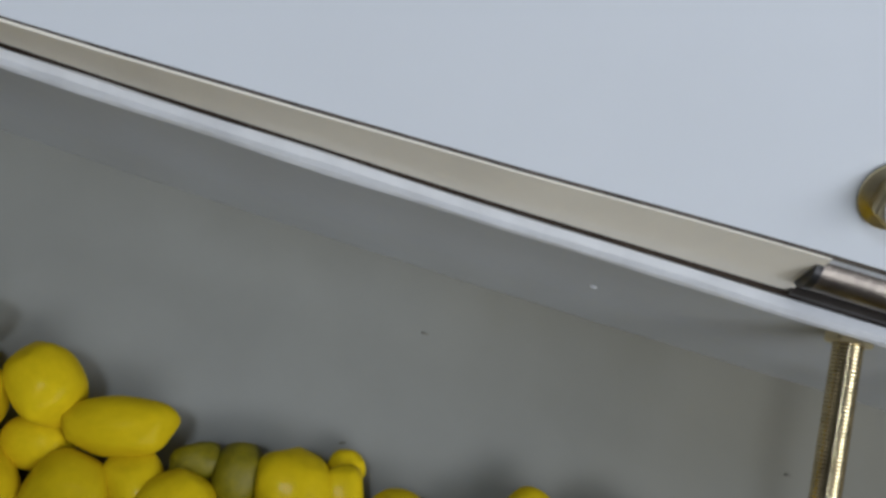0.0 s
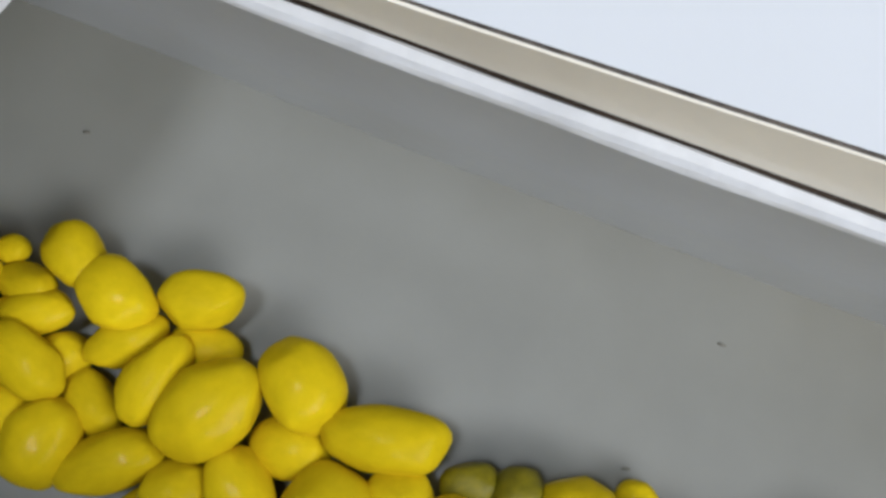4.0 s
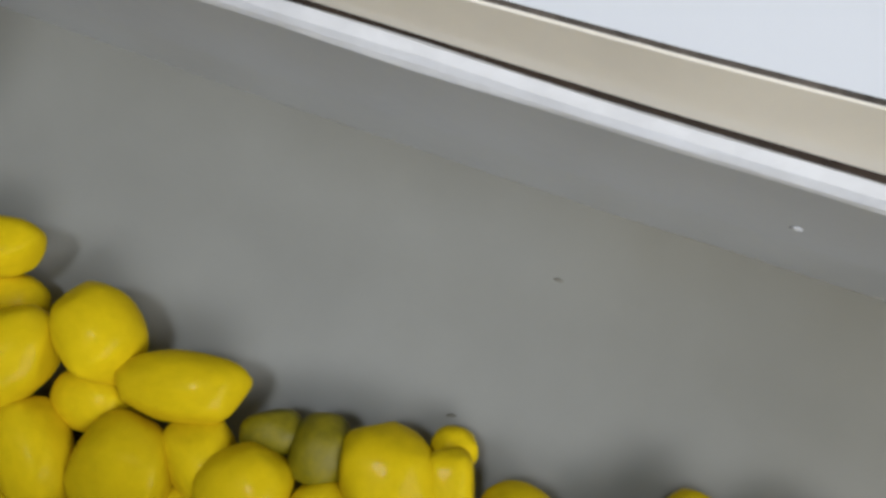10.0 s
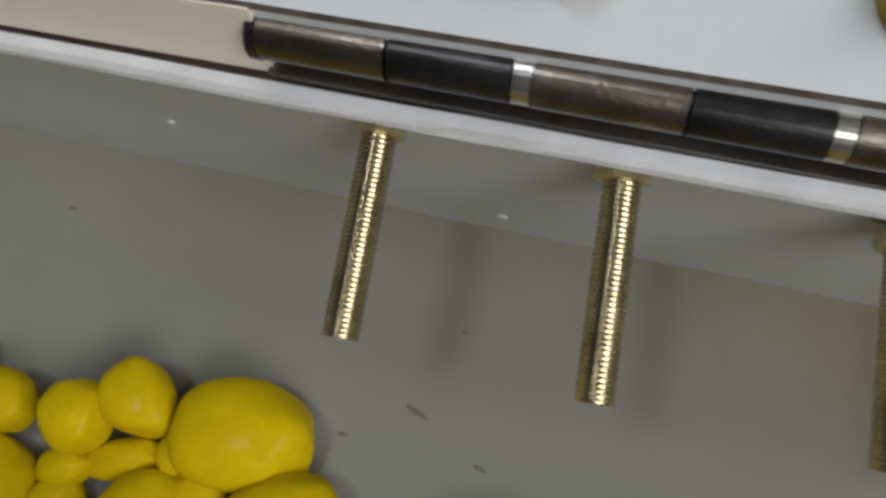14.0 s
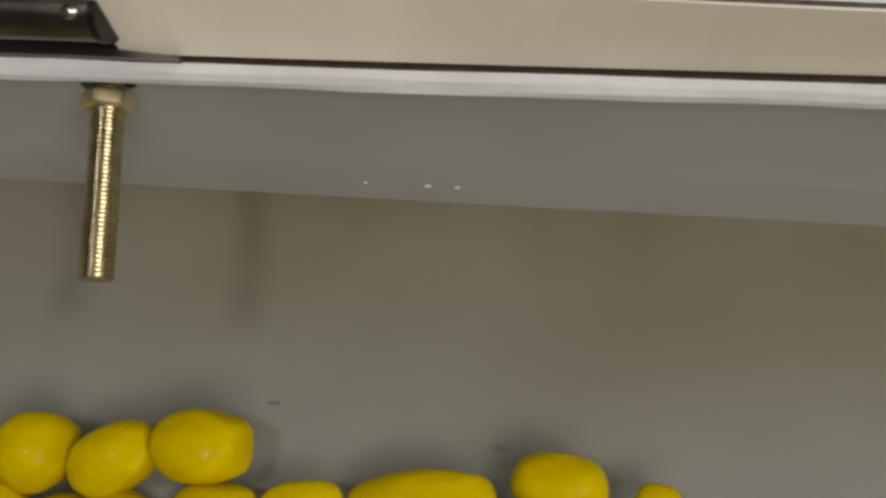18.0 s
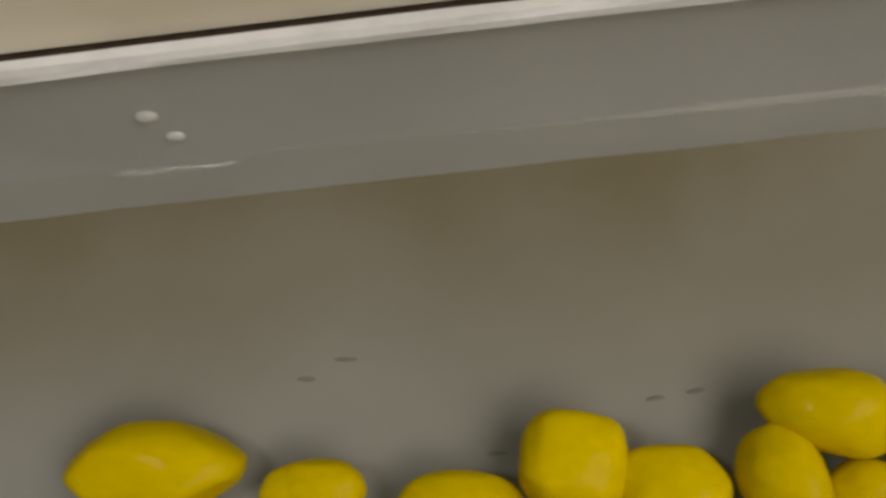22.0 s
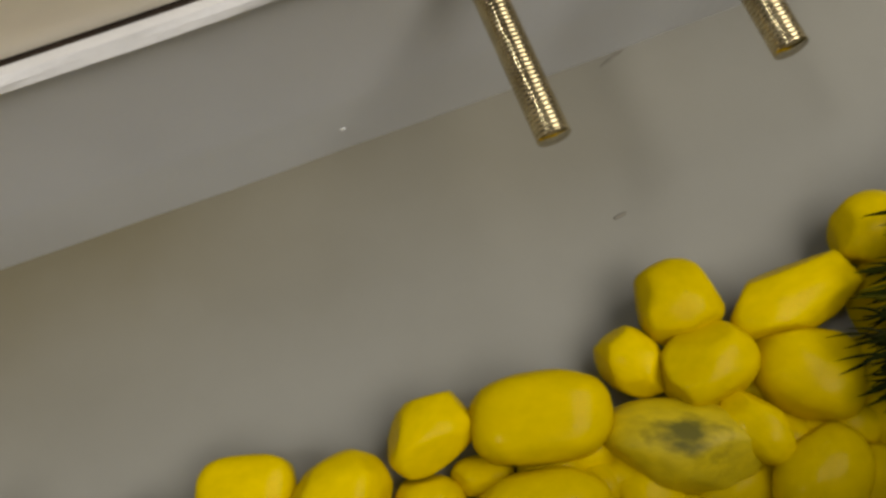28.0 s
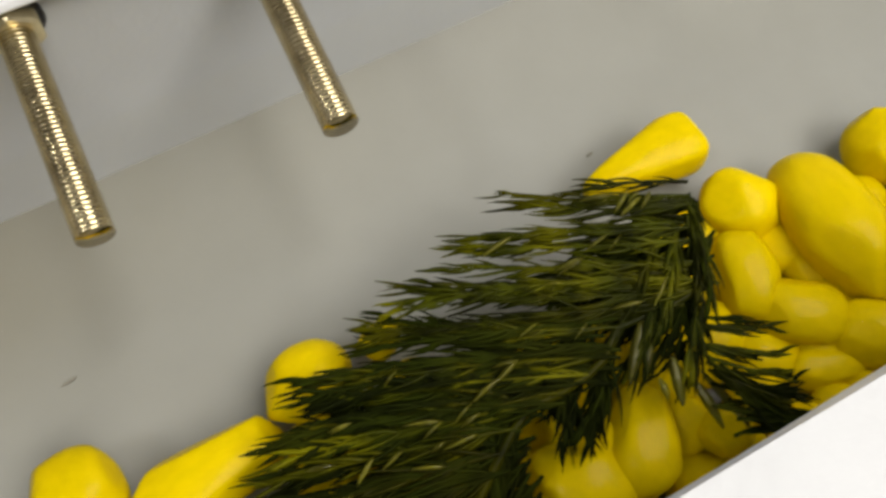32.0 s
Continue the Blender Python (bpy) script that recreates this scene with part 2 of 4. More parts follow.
def water_material(name, base):
    m = bpy.data.materials.new(name)
    m.use_nodes = True
    nt = m.node_tree
    nt.nodes.clear()
    out = nt.nodes.new("ShaderNodeOutputMaterial")
    clear = nt.nodes.new("ShaderNodeBsdfTransparent")
    clear.inputs[0].default_value = (1.0, 1.0, 0.985, 1)
    gloss = nt.nodes.new("ShaderNodeBsdfGlossy")
    gloss.inputs["Roughness"].default_value = 0.02
    fres = nt.nodes.new("ShaderNodeLayerWeight")
    fres.inputs["Blend"].default_value = 0.5
    curve = nt.nodes.new("ShaderNodeMath")
    curve.operation = "POWER"
    curve.inputs[1].default_value = 5.0
    nt.links.new(fres.outputs["Facing"], curve.inputs[0])
    gain = nt.nodes.new("ShaderNodeMath")
    gain.operation = "MULTIPLY_ADD"
    gain.inputs[1].default_value, gain.inputs[2].default_value = 0.35, base
    nt.links.new(curve.outputs[0], gain.inputs[0])
    co = nt.nodes.new("ShaderNodeTexCoord")
    nz = nt.nodes.new("ShaderNodeTexNoise")
    nz.inputs["Scale"].default_value, nz.inputs["Detail"].default_value = 22, 2
    nt.links.new(co.outputs["Object"], nz.inputs["Vector"])
    b = nt.nodes.new("ShaderNodeBump")
    b.inputs["Strength"].default_value, b.inputs["Distance"].default_value = 0.25, 0.001
    nt.links.new(nz.outputs["Fac"], b.inputs["Height"])
    nt.links.new(b.outputs["Normal"], gloss.inputs["Normal"])
    nt.links.new(b.outputs["Normal"], fres.inputs["Normal"])
    mix = nt.nodes.new("ShaderNodeMixShader")
    nt.links.new(gain.outputs[0], mix.inputs[0])
    nt.links.new(clear.outputs[0], mix.inputs[1])
    nt.links.new(gloss.outputs[0], mix.inputs[2])
    nt.links.new(mix.outputs[0], out.inputs[0])
    return m


WATER_MAT = water_material("water", 0.0)
EDGE_WATER = water_material("water_edge", 0.016)


# ---- mesh helpers ----
def mesh_from(bm, name, mat, smooth=True):
    me = bpy.data.meshes.new(name)
    bm.to_mesh(me)
    bm.free()
    me.materials.append(mat)
    for p in me.polygons:
        p.use_smooth = smooth
    return me


def part(name, bm, mat, parent=None, label="", smooth=True):
    ob = new(name, mesh_from(bm, name, mat, smooth))
    if parent:
        ob.parent = parent
    if label:
        ob["label"] = label
    return ob


def empty(name, m, label, category, group="", kind=""):
    ob = new(name)
    ob.empty_display_size = 0.01
    ob.matrix_world = m
    return tagged(ob, label, category, group, kind)


def box(lo, hi, bevel=0.0, segments=2):
    bm = bmesh.new()
    c = [(a + b) / 2 for a, b in zip(lo, hi)]
    s = [b - a for a, b in zip(lo, hi)]
    bmesh.ops.create_cube(bm, size=1, matrix=Matrix.Translation(c) @ Matrix.Diagonal((*s, 1)))
    if bevel:
        bmesh.ops.bevel(bm, geom=bm.edges[:], offset=bevel, segments=segments, affect="EDGES", profile=0.5)
    return bm


def grid_wall(x0, x1, n, rows, wob=0.0, seed=0.0, bowed=False):
    """A bar along x whose cross-section is the closed polygon rows of (y, z); wob lets its corners stray."""
    bm = bmesh.new()
    rings = []
    for i in range(n + 1):
        x = x0 + (x1 - x0) * i / n
        ring = []
        for k, (y, z) in enumerate(rows):
            d = wob * noise.noise((x * 40 + seed, k * 7.3, seed)) if wob else 0
            e = wob * noise.noise((x * 55 + seed, k * 3.1, seed + 9)) if wob else 0
            ring.append(bm.verts.new((x, y + d + (bow(x) if bowed else 0.0), z + e)))
        rings.append(ring)
    m = len(rows)
    for a, b in zip(rings, rings[1:]):
        for k in range(m):
            bm.faces.new((a[k], b[k], b[(k + 1) % m], a[(k + 1) % m]))
    bm.faces.new(rings[0][::-1])
    bm.faces.new(rings[-1])
    bmesh.ops.recalc_face_normals(bm, faces=bm.faces[:])
    return bm


def cylinder(r, length, axis="x", segments=24, bevel=0.0):
    bm = bmesh.new()
    turn = {"x": Matrix.Rotation(math.pi / 2, 4, "Y"), "y": Matrix.Rotation(math.pi / 2, 4, "X"), "z": Matrix()}[axis]
    bmesh.ops.create_cone(bm, cap_ends=True, segments=segments, radius1=r, radius2=r, depth=length, matrix=turn)
    if bevel:
        edges = [e for e in bm.edges if len(e.link_faces) == 2 and any(len(f.verts) > 4 for f in e.link_faces)]
        bmesh.ops.bevel(bm, geom=edges, offset=bevel, segments=2, affect="EDGES")
    return bm


# ---- room and table ----
# unseen room shell, added to close the scene and shape reflections
def room_wall(name, lo, hi, mat=PAINT):
    return tagged(part(name, box(lo, hi), mat, smooth=False), "unseen plain room surface, added around the box", "wall", kind="structure")


room_wall("wall_north", (-1.6, 1.3, -0.8), (2.3, 1.4, 1.75))
room_wall("wall_south", (-1.6, -1.6, -0.8), (2.3, -1.5, 1.75))
room_wall("wall_west", (-1.7, -1.6, -0.8), (-1.6, 1.4, 1.75))
room_wall("wall_east", (2.3, -1.6, -0.8), (2.4, 1.4, 1.75))
room_wall("ceiling", (-1.7, -1.6, 1.75), (2.4, 1.4, 1.85))
room_wall("floor", (-1.7, -1.6, -0.9), (2.4, 1.4, -0.8))
table = empty("table", pose(0.3, 0, -0.05), "plain brown wooden table under the white box", "table")
part("tabletop", box((-1.1, -0.45, -0.03), (1.1, 0.6, -0.004), 0.003), TABLE, table)
for sx in (-1.0, 1.0):
    for sy in (-0.38, 0.52):
        part("leg", box((sx - 0.03, sy - 0.03, -0.75), (sx + 0.03, sy + 0.03, -0.03), 0.004), TABLE, table)

# ---- the box ----
tank = empty("fish_tank", pose(0, 0, 0), "long narrow white plastic box used as a fish tank", "tank")
wob = 0.00025
part("far_wall", grid_wall(X0 - 0.02, X1 + 0.02, 160, [(FAR, FLOOR - 0.004), (FAR, H - 0.0026), (WALL + 0.003, H - 0.004), (WALL + 0.003, FLOOR - 0.004)], wob, 3.0, True), SHADED_PLASTIC, tank, smooth=False)
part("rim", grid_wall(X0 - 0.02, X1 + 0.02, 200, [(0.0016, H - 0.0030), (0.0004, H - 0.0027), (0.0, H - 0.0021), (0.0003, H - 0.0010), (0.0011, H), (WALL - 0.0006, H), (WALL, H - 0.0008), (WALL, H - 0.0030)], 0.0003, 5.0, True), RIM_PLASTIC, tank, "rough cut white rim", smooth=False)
part("near_wall", grid_wall(X0 - 0.02, X1 + 0.02, 160, [(NEAR - 0.006, FLOOR - 0.004), (NEAR - 0.006, H - 0.004), (NEAR, H - 0.0025), (NEAR - 0.0008, H), (NEAR - 0.012, H), (NEAR - 0.0125, FLOOR - 0.004)], wob, 8.0), NEAR_PLASTIC, tank, smooth=False)
for xa in (X0 - 0.012, X1):
    part("end_wall", box((xa, NEAR - 0.006, FLOOR - 0.004), (xa + 0.012, FAR, H), 0.0006), SHADED_PLASTIC, tank, smooth=False)
# floor with a rounded rise towards the far wall
bm = bmesh.new()
prof = [(NEAR - 0.006, FLOOR)] + [(FAR - 0.024 * (1 - k / 8), FLOOR + 0.0050 * (k / 8) ** 2.2) for k in range(9)]
cols = [[bm.verts.new((X0 + (X1 - X0) * i / 120, y + (bow(X0 + (X1 - X0) * i / 120) + 0.0006 if y > -0.03 else 0.0), z + 0.0002 * noise.noise((i * 0.7, y * 60, 1)))) for y, z in prof] for i in range(121)]
for ca, cb in zip(cols, cols[1:]):
    for k in range(len(prof) - 1):
        bm.faces.new((ca[k], cb[k], cb[k + 1], ca[k + 1]))
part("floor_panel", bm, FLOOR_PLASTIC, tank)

# water
bm = bmesh.new()
nx, ny = 300, 40
vs = []
for i in range(nx + 1):
    col = []
    for j in range(ny + 1):
        d = (FAR - NEAR + 0.006) * (1 - j / ny) ** 2.4
        y = FAR - d
        x = X0 + (X1 - X0) * i / nx
        col.append(bm.verts.new((x, y + bow(x) * (j / ny) ** 2, WATER + 0.0012 * math.exp(-d / 0.0022) + 0.00025 * noise.noise((x * 30, y * 30, 3)))))
    vs.append(col)
for i in range(nx):
    for j in range(ny):
        bm.faces.new((vs[i][j], vs[i + 1][j], vs[i + 1][j + 1], vs[i][j + 1]))
water = tagged(part("water", bm, WATER_MAT), "still clear shallow water with faint ripples in the box", "water", kind="structure")
water.visible_shadow = False
# an extra reflective strip on the water's raised edge, only where it should glint
bm = bmesh.new()
rows = []
for i in range(241):
    x = 0.19 + 0.28 * i / 240
    swell = min(1, i / 50, (240 - i) / 50) * (1 + 0.5 * noise.noise((x * 14, 2, 5)) + 0.25 * noise.noise((x * 45, 7, 1)))
    rows.append([bm.verts.new((x, FAR + bow(x) - 0.0001 - d, WATER + 0.0006 + 0.0016 * swell * math.exp(-d / 0.0016))) for d in (0.0, 0.0004, 0.0008, 0.0012, 0.0017, 0.0023, 0.0030, 0.0040, 0.0055)])
for ra, rb in zip(rows, rows[1:]):
    for k in range(8):
        bm.faces.new((ra[k], ra[k + 1], rb[k + 1], rb[k]))
edge = part("water_edge", bm, EDGE_WATER, water, "glinting raised water edge")
edge.visible_shadow = False

# broken foam board over one end of the box
bm = bmesh.new()
n = 40
ring = [(-0.2230 + 0.16 * (0.050 - 0.140 * k / n) + 0.0030 * noise.noise((k * 0.7, 4, 2)) + 0.0024 * noise.noise((k * 2.3, 1, 7)), 0.025 - 0.140 * k / n) for k in range(n + 1)] + [(-0.37, -0.115), (-0.37, 0.025)]
low = [bm.verts.new((x + 0.0012 * noise.noise((i, 3, 3)), y, H + 0.0055)) for i, (x, y) in enumerate(ring)]
top = [bm.verts.new((x - 0.001, y, H + 0.0165 + 0.0006 * noise.noise((i * 0.8, 9, 3)))) for i, (x, y) in enumerate(ring)]
m_ = len(ring)
for k in range(m_):
    bm.faces.new((low[k], low[(k + 1) % m_], top[(k + 1) % m_], top[k]))
bm.faces.new(top)
bm.faces.new(low[::-1])
bmesh.ops.recalc_face_normals(bm, faces=bm.faces[:])
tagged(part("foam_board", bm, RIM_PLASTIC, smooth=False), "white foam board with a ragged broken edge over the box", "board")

# ---- the lid ----
lid = empty("lid", pose(0, 0, 0), "open white lid with a bare beige edge, hinged to the box", "lid")


def lid_line(x, k):
    """The lid's section at x: k 0 foot of the edge, 1 top of the edge, 2 far on the panel."""
    y1 = bow(x) + float(np.interp(x, (-0.18, -0.12, -0.055, -0.027, 0.087, 0.100, 0.125, 0.150, 0.180, 0.205, 0.240, 0.385, 0.49), (0.0016, 0.0034, 0.0056, 0.0063, 0.0067, 0.0075, 0.0076, 0.0071, 0.0057, 0.0048, 0.0053, 0.0013, 0.0011)))
    return ((WALL + float(np.interp(x, (-0.10, 0.0, 0.12), (0.0007, 0.0013, 0.0012))) + bow(x), H - 0.0004), (y1, H + 0.0143), (y1 + 0.21, H + 0.29))[k]


HINGES = ((-0.0229, 0.0820), (0.596, 0.702))


def strip(x0, x1, n, f0, f1, thick, wave=0.0):
    bm = bmesh.new()
    rings = []
    for i in range(n + 1):
        x = x0 + (x1 - x0) * i / n
        (ya, za), (yb, zb) = f0(x), f1(x)
        w = wave * noise.noise((x * 9, 2.2, 0.4)) + 0.3 * wave * noise.noise((x * 40, 5.2, 0.4))
        zb += w
        l = math.hypot(yb - ya, zb - za)
        ny_, nz_ = (zb - za) / l * thick, -(yb - ya) / l * thick
        rings.append([bm.verts.new((x, *q)) for q in ((ya, za), (yb, zb), (yb + ny_, zb + nz_), (ya + ny_, za + nz_))])
    for a, b in zip(rings, rings[1:]):
        for k in range(4):
            bm.faces.new((a[k], b[k], b[(k + 1) % 4], a[(k + 1) % 4]))
    bm.faces.new(rings[0][::-1])
    bm.faces.new(rings[-1])
    bmesh.ops.recalc_face_normals(bm, faces=bm.faces[:])
    return bm


for xa, xb in ((X0 - 0.03, HINGES[0][0] + 0.0006), (HINGES[0][1] - 0.0006, HINGES[1][0] + 0.0006), (HINGES[1][1] - 0.0006, X1 + 0.03)):
    part("edge", strip(xa, xb, 90, lambda x: lid_line(x, 0), lambda x: lid_line(x, 1), 0.004, 0.0006), BEIGE, lid, "bare beige lid edge", smooth=False)


def panel_foot(x):
    y, z = lid_line(x, 1)
    return y + 0.0006, z + 0.0012


part("panel", strip(X0 - 0.03, X1 + 0.03, 160, panel_foot, lambda x: lid_line(x, 2), 0.004), LID_WHITE, lid, "smooth bluish white lid panel", smooth=False)
for xa, xb in HINGES:
    part("hinge_flap", strip(xa + 0.0006, xb - 0.0006, 40, lambda x: (lid_line(x, 1)[0] + 0.0006, H + 0.0110), lambda x: (lid_line(x, 1)[0] + 0.0008, H + 0.0146), 0.003), LID_WHITE, lid, "white lid foot behind the hinge", smooth=False)
# dark strip that puts in the shadow line above the lid's edge
part("seam_strip", strip(X0 - 0.03, X1 + 0.03, 160, lambda x: (lid_line(x, 1)[0] + 0.0004, lid_line(x, 1)[1] - 0.0003), lambda x: (lid_line(x, 1)[0] + 0.0008, lid_line(x, 1)[1] + 0.0008), 0.003, 0.0006), TOP_SEAM, lid, "thin dark seam", smooth=False)
# dark strip set into the gap between rim and lid
part("gap_fill", grid_wall(X0 - 0.02, X1 + 0.02, 80, [(WALL + 0.0004, H - 0.004), (WALL + 0.0004, H - 0.0016), (0.0110, H - 0.0018), (0.0110, H - 0.004)], 0.0002, 4.0, True), DARK_GAP, lid, "dark seam between lid and box", smooth=False)


# ---- hinges and bolts ----
def thread(r, length, pitch=0.0008, seg=20):
    """A threaded rod along -y from the origin, with rounded turns."""
    bm = bmesh.new()
    n = int(length / (pitch / 6))
    rings = []
    for i in range(n + 1):
        ring = []
        for k in range(seg):
            a = 2 * math.pi * k / seg
            rr = r - 0.00005 + 0.00005 * math.cos(2 * math.pi * (i / 6 + k / seg))
            ring.append(bm.verts.new((rr * math.cos(a), -length * i / n, rr * math.sin(a))))
        rings.append(ring)
    for a, b in zip(rings, rings[1:]):
        for k in range(seg):
            bm.faces.new((a[k], a[(k + 1) % seg], b[(k + 1) % seg], b[k]))
    bm.faces.new(rings[0][::-1])
    bm.faces.new(rings[-1])
    bmesh.ops.recalc_face_normals(bm, faces=bm.faces[:])
    return bm


def hex_nut(r, thick):
    bm = bmesh.new()
    bmesh.ops.create_cone(bm, cap_ends=True, segments=6, radius1=r, radius2=r, depth=thick, matrix=Matrix.Rotation(math.pi / 2, 4, "X"))
    bmesh.ops.bevel(bm, geom=bm.edges[:], offset=r * 0.10, segments=1, affect="EDGES")
    return bm


def bolt(x, z, dx, dz, length, nut_turn, r, proud):
    d = Vector((dx, -length, dz))
    turn = Vector((0, -1, 0)).rotation_difference(d.normalized()).to_matrix().to_4x4()
    b = empty("bolt", Matrix.Translation((x, FAR + bow(x), z)) @ turn, "long brass-coloured threaded bolt sticking out of the white wall", "bolt", "bolts through the box wall")
    part("rod", thread(r, d.length), BRASS, b)
    nut = part("nut", hex_nut(r + 0.0018, 0.0032), NUT_BRASS, b, smooth=False)
    nut.matrix_local = pose(0, -0.0019 - proud, 0, 0, nut_turn, 0)
    # black washer; it also puts in the shade beside the third nut
    washer = part("washer", cylinder(0.0050, 0.0006, "y", 28), BLACK_STEEL, b, "dark washer")
    washer.matrix_local = pose(0, -0.0003, 0)
    return b


# root, then the tip
for xr, zr, xt, yt, zt, turn in (
        (-0.0056, 0.0417, -0.0034, -0.0318, 0.0357, 10), (0.0337, 0.0417, 0.0369, -0.0322, 0.0350, 35),
        (0.0750, 0.0405, 0.0789, -0.0316, 0.0335, 0), (0.6166, 0.0417, 0.6162, -0.0338, 0.0368, 20),
        (0.6562, 0.0417, 0.6552, -0.0342, 0.0378, 5), (0.6944, 0.0417, 0.6922, -0.0350, 0.0392, 40)):
    bolt(xr, zr, xt - xr, zt - zr, FAR - yt, turn, 0.0030 if xr < 0.3 else 0.0028, 0.0020 if 0.07 < xr < 0.1 else 0.0)


def hinge(x0, x1):
    h = empty("hinge", pose(x0, 0.0062, H + 0.0075), "worn dark steel hinge joining lid and box", "hinge", "hinges of the lid")
    for xa, xb, mat in ((0.0006, 0.0210, STEEL), (0.0210, 0.0395, BLACK_STEEL), (0.0421, 0.0635, STEEL), (0.0635, 0.0815, BLACK_STEEL), (0.0841, 0.1046, STEEL)):
        part("knuckle", cylinder(0.0043, xb - xa - 0.0005, "x", 48), mat, h, smooth=False).matrix_local = pose((xa + xb) / 2, 0, 0)
    for xa in (0.0408, 0.0828):
        part("spacer", cylinder(0.0042, 0.0026, "x", 36), BRIGHT_STEEL, h, "bright worn ring", smooth=False).matrix_local = pose(xa, 0, 0)
    for xa in (0.0, x1 - x0):
        part("end_cap", cylinder(0.0045, 0.0014, "x", 36), BLACK_STEEL, h, smooth=False).matrix_local = pose(xa, 0, 0)
    part("pin", cylinder(0.0030, x1 - x0 + 0.001, "x", 20, 0.0005), BLACK_STEEL, h).matrix_local = pose((x1 - x0) / 2, 0, 0)
    part("rivet", cylinder(0.0014, 0.0008, "z", 16, 0.0003), BRIGHT_STEEL, h, "small bright rivet").matrix_local = pose(x1 - x0 - 0.0035, -0.0024, 0.0041, 30)
    bm = box((0.0, -0.0036, -0.0076), (x1 - x0 + 0.0111, 0.0068, -0.0064), 0.0)
    for v in bm.verts:
        if v.co.x > x1 - x0 and v.co.y > 0:
            v.co.y = -0.0030
    part("leaf", bm, LEAF_STEEL, h, "flat grey steel leaf on the rim", smooth=False)
    # added dark filler for the shaded gap between knuckles and lid
    part("backing", box((0.004, 0.0022, -0.0063), (x1 - x0 - 0.003, 0.0034, 0.0056)), BLACK_STEEL, h, "dark filler behind the knuckles", smooth=False)
    return h


for xa, xb in HINGES:
    hinge(xa, xb)

# nuts on the lid
for x in (-0.0188, 0.0224, 0.0634):
    y1, z1 = lid_line(x, 1)
    n_ = empty("lid_nut", Matrix.Translation((x, y1 + 0.0086, z1 + 0.0128)) @ Matrix.Rotation(radians(-36), 4, "X"), "shiny hex nut with washer on the lid panel", "nut", "nuts on the lid")
    part("washer", cylinder(0.0064, 0.0010, "y", 28), NUT_BRASS, n_).matrix_local = pose(0, 0, 0)
    part("nut", hex_nut(0.0050, 0.0042), NUT_BRASS, n_, smooth=False).matrix_local = pose(0, -0.0024, 0)
    bm = bmesh.new()
    bmesh.ops.create_uvsphere(bm, u_segments=20, v_segments=10, radius=0.0036, matrix=Matrix.Diagonal((1, 0.8, 1, 1)))
    part("bolt_end", bm, BRIGHT_STEEL, n_, "shiny rounded bolt end").matrix_local = pose(0, -0.0042, 0)


# ---- pebbles ----
def pebble_mesh(seed, square, taper, mat, flat=0.6):
    """A tumbled stone of unit size: a rounded block with worn flat sides, narrower at one end where taper says so."""
    pick = random.Random(seed * 31)
    sides = []
    for k in range(6):
        n_ = Vector((pick.uniform(-1, 1), pick.uniform(-1, 1), pick.uniform(-0.2, 0.5))).normalized()
        sides.append((n_, pick.uniform(0.82, 0.95)))
    bm = bmesh.new()
    bmesh.ops.create_icosphere(bm, subdivisions=4, radius=1)
    for v in bm.verts:
        p = v.co.copy()
        q = Vector([math.copysign(abs(c) ** (square + (0.08 if square > 0.7 else 0.0)), c) for c in p])
        q *= 1 + 0.10 * noise.noise(p * 0.9 + Vector((seed * 3.7, 1.3, seed))) + 0.035 * noise.noise(p * 2.4 + Vector((seed, 8, 2)))
        for n_, far in (sides if square >= 0.7 else ()):
            over = q.dot(n_) - far
            if over > 0:
                q -= n_ * (over * flat)
        q.y *= 1 + taper * q.x
        q.z *= 1 + 0.6 * taper * q.x
        v.co = q
    wide = [max(abs(v.co[k]) for v in bm.verts) for k in range(3)]
    for v in bm.verts:
        v.co = (v.co.x / wide[0], v.co.y / wide[1], v.co.z / wide[2])
    return mesh_from(bm, "pebble", mat)


# x, y, z, half length, half width, turn in degrees, colour (0 yellow, 1 mossy, 2 green), taper, squareness
HEAP_1 = [
    (-0.2530, -0.0456, 0.0000, 0.0065, 0.0045, 12, 0, 0.00, 0.90),
    (-0.2442, -0.0494, 0.0025, 0.0081, 0.0044, 7, 0, 0.00, 0.85),
    (-0.2393, -0.0560, 0.0025, 0.0075, 0.0050, 30, 0, 0.00, 0.85),
    (-0.2388, -0.0671, 0.0000, 0.0094, 0.0067, 32, 0, 0.00, 0.85),
    (-0.2341, -0.0477, 0.0000, 0.0035, 0.0033, 22, 0, 0.00, 0.90),
    (-0.2337, -0.0702, -0.0030, 0.0070, 0.0051, -43, 0, 0.00, 0.85),
    (-0.2283, -0.0532, 0.0000, 0.0064, 0.0044, 3, 0, 0.10, 0.85),
    (-0.2238, -0.0578, 0.0000, 0.0086, 0.0048, 27, 0, 0.00, 0.90),
    (-0.2230, -0.0792, 0.0000, 0.0095, 0.0062, 23, 0, 0.00, 0.80),
    (-0.2201, -0.0442, 0.0025, 0.0070, 0.0058, -35, 0, -0.10, 0.85),
    (-0.2198, -0.0670, 0.0025, 0.0096, 0.0058, -24, 0, 0.12, 0.85),
]
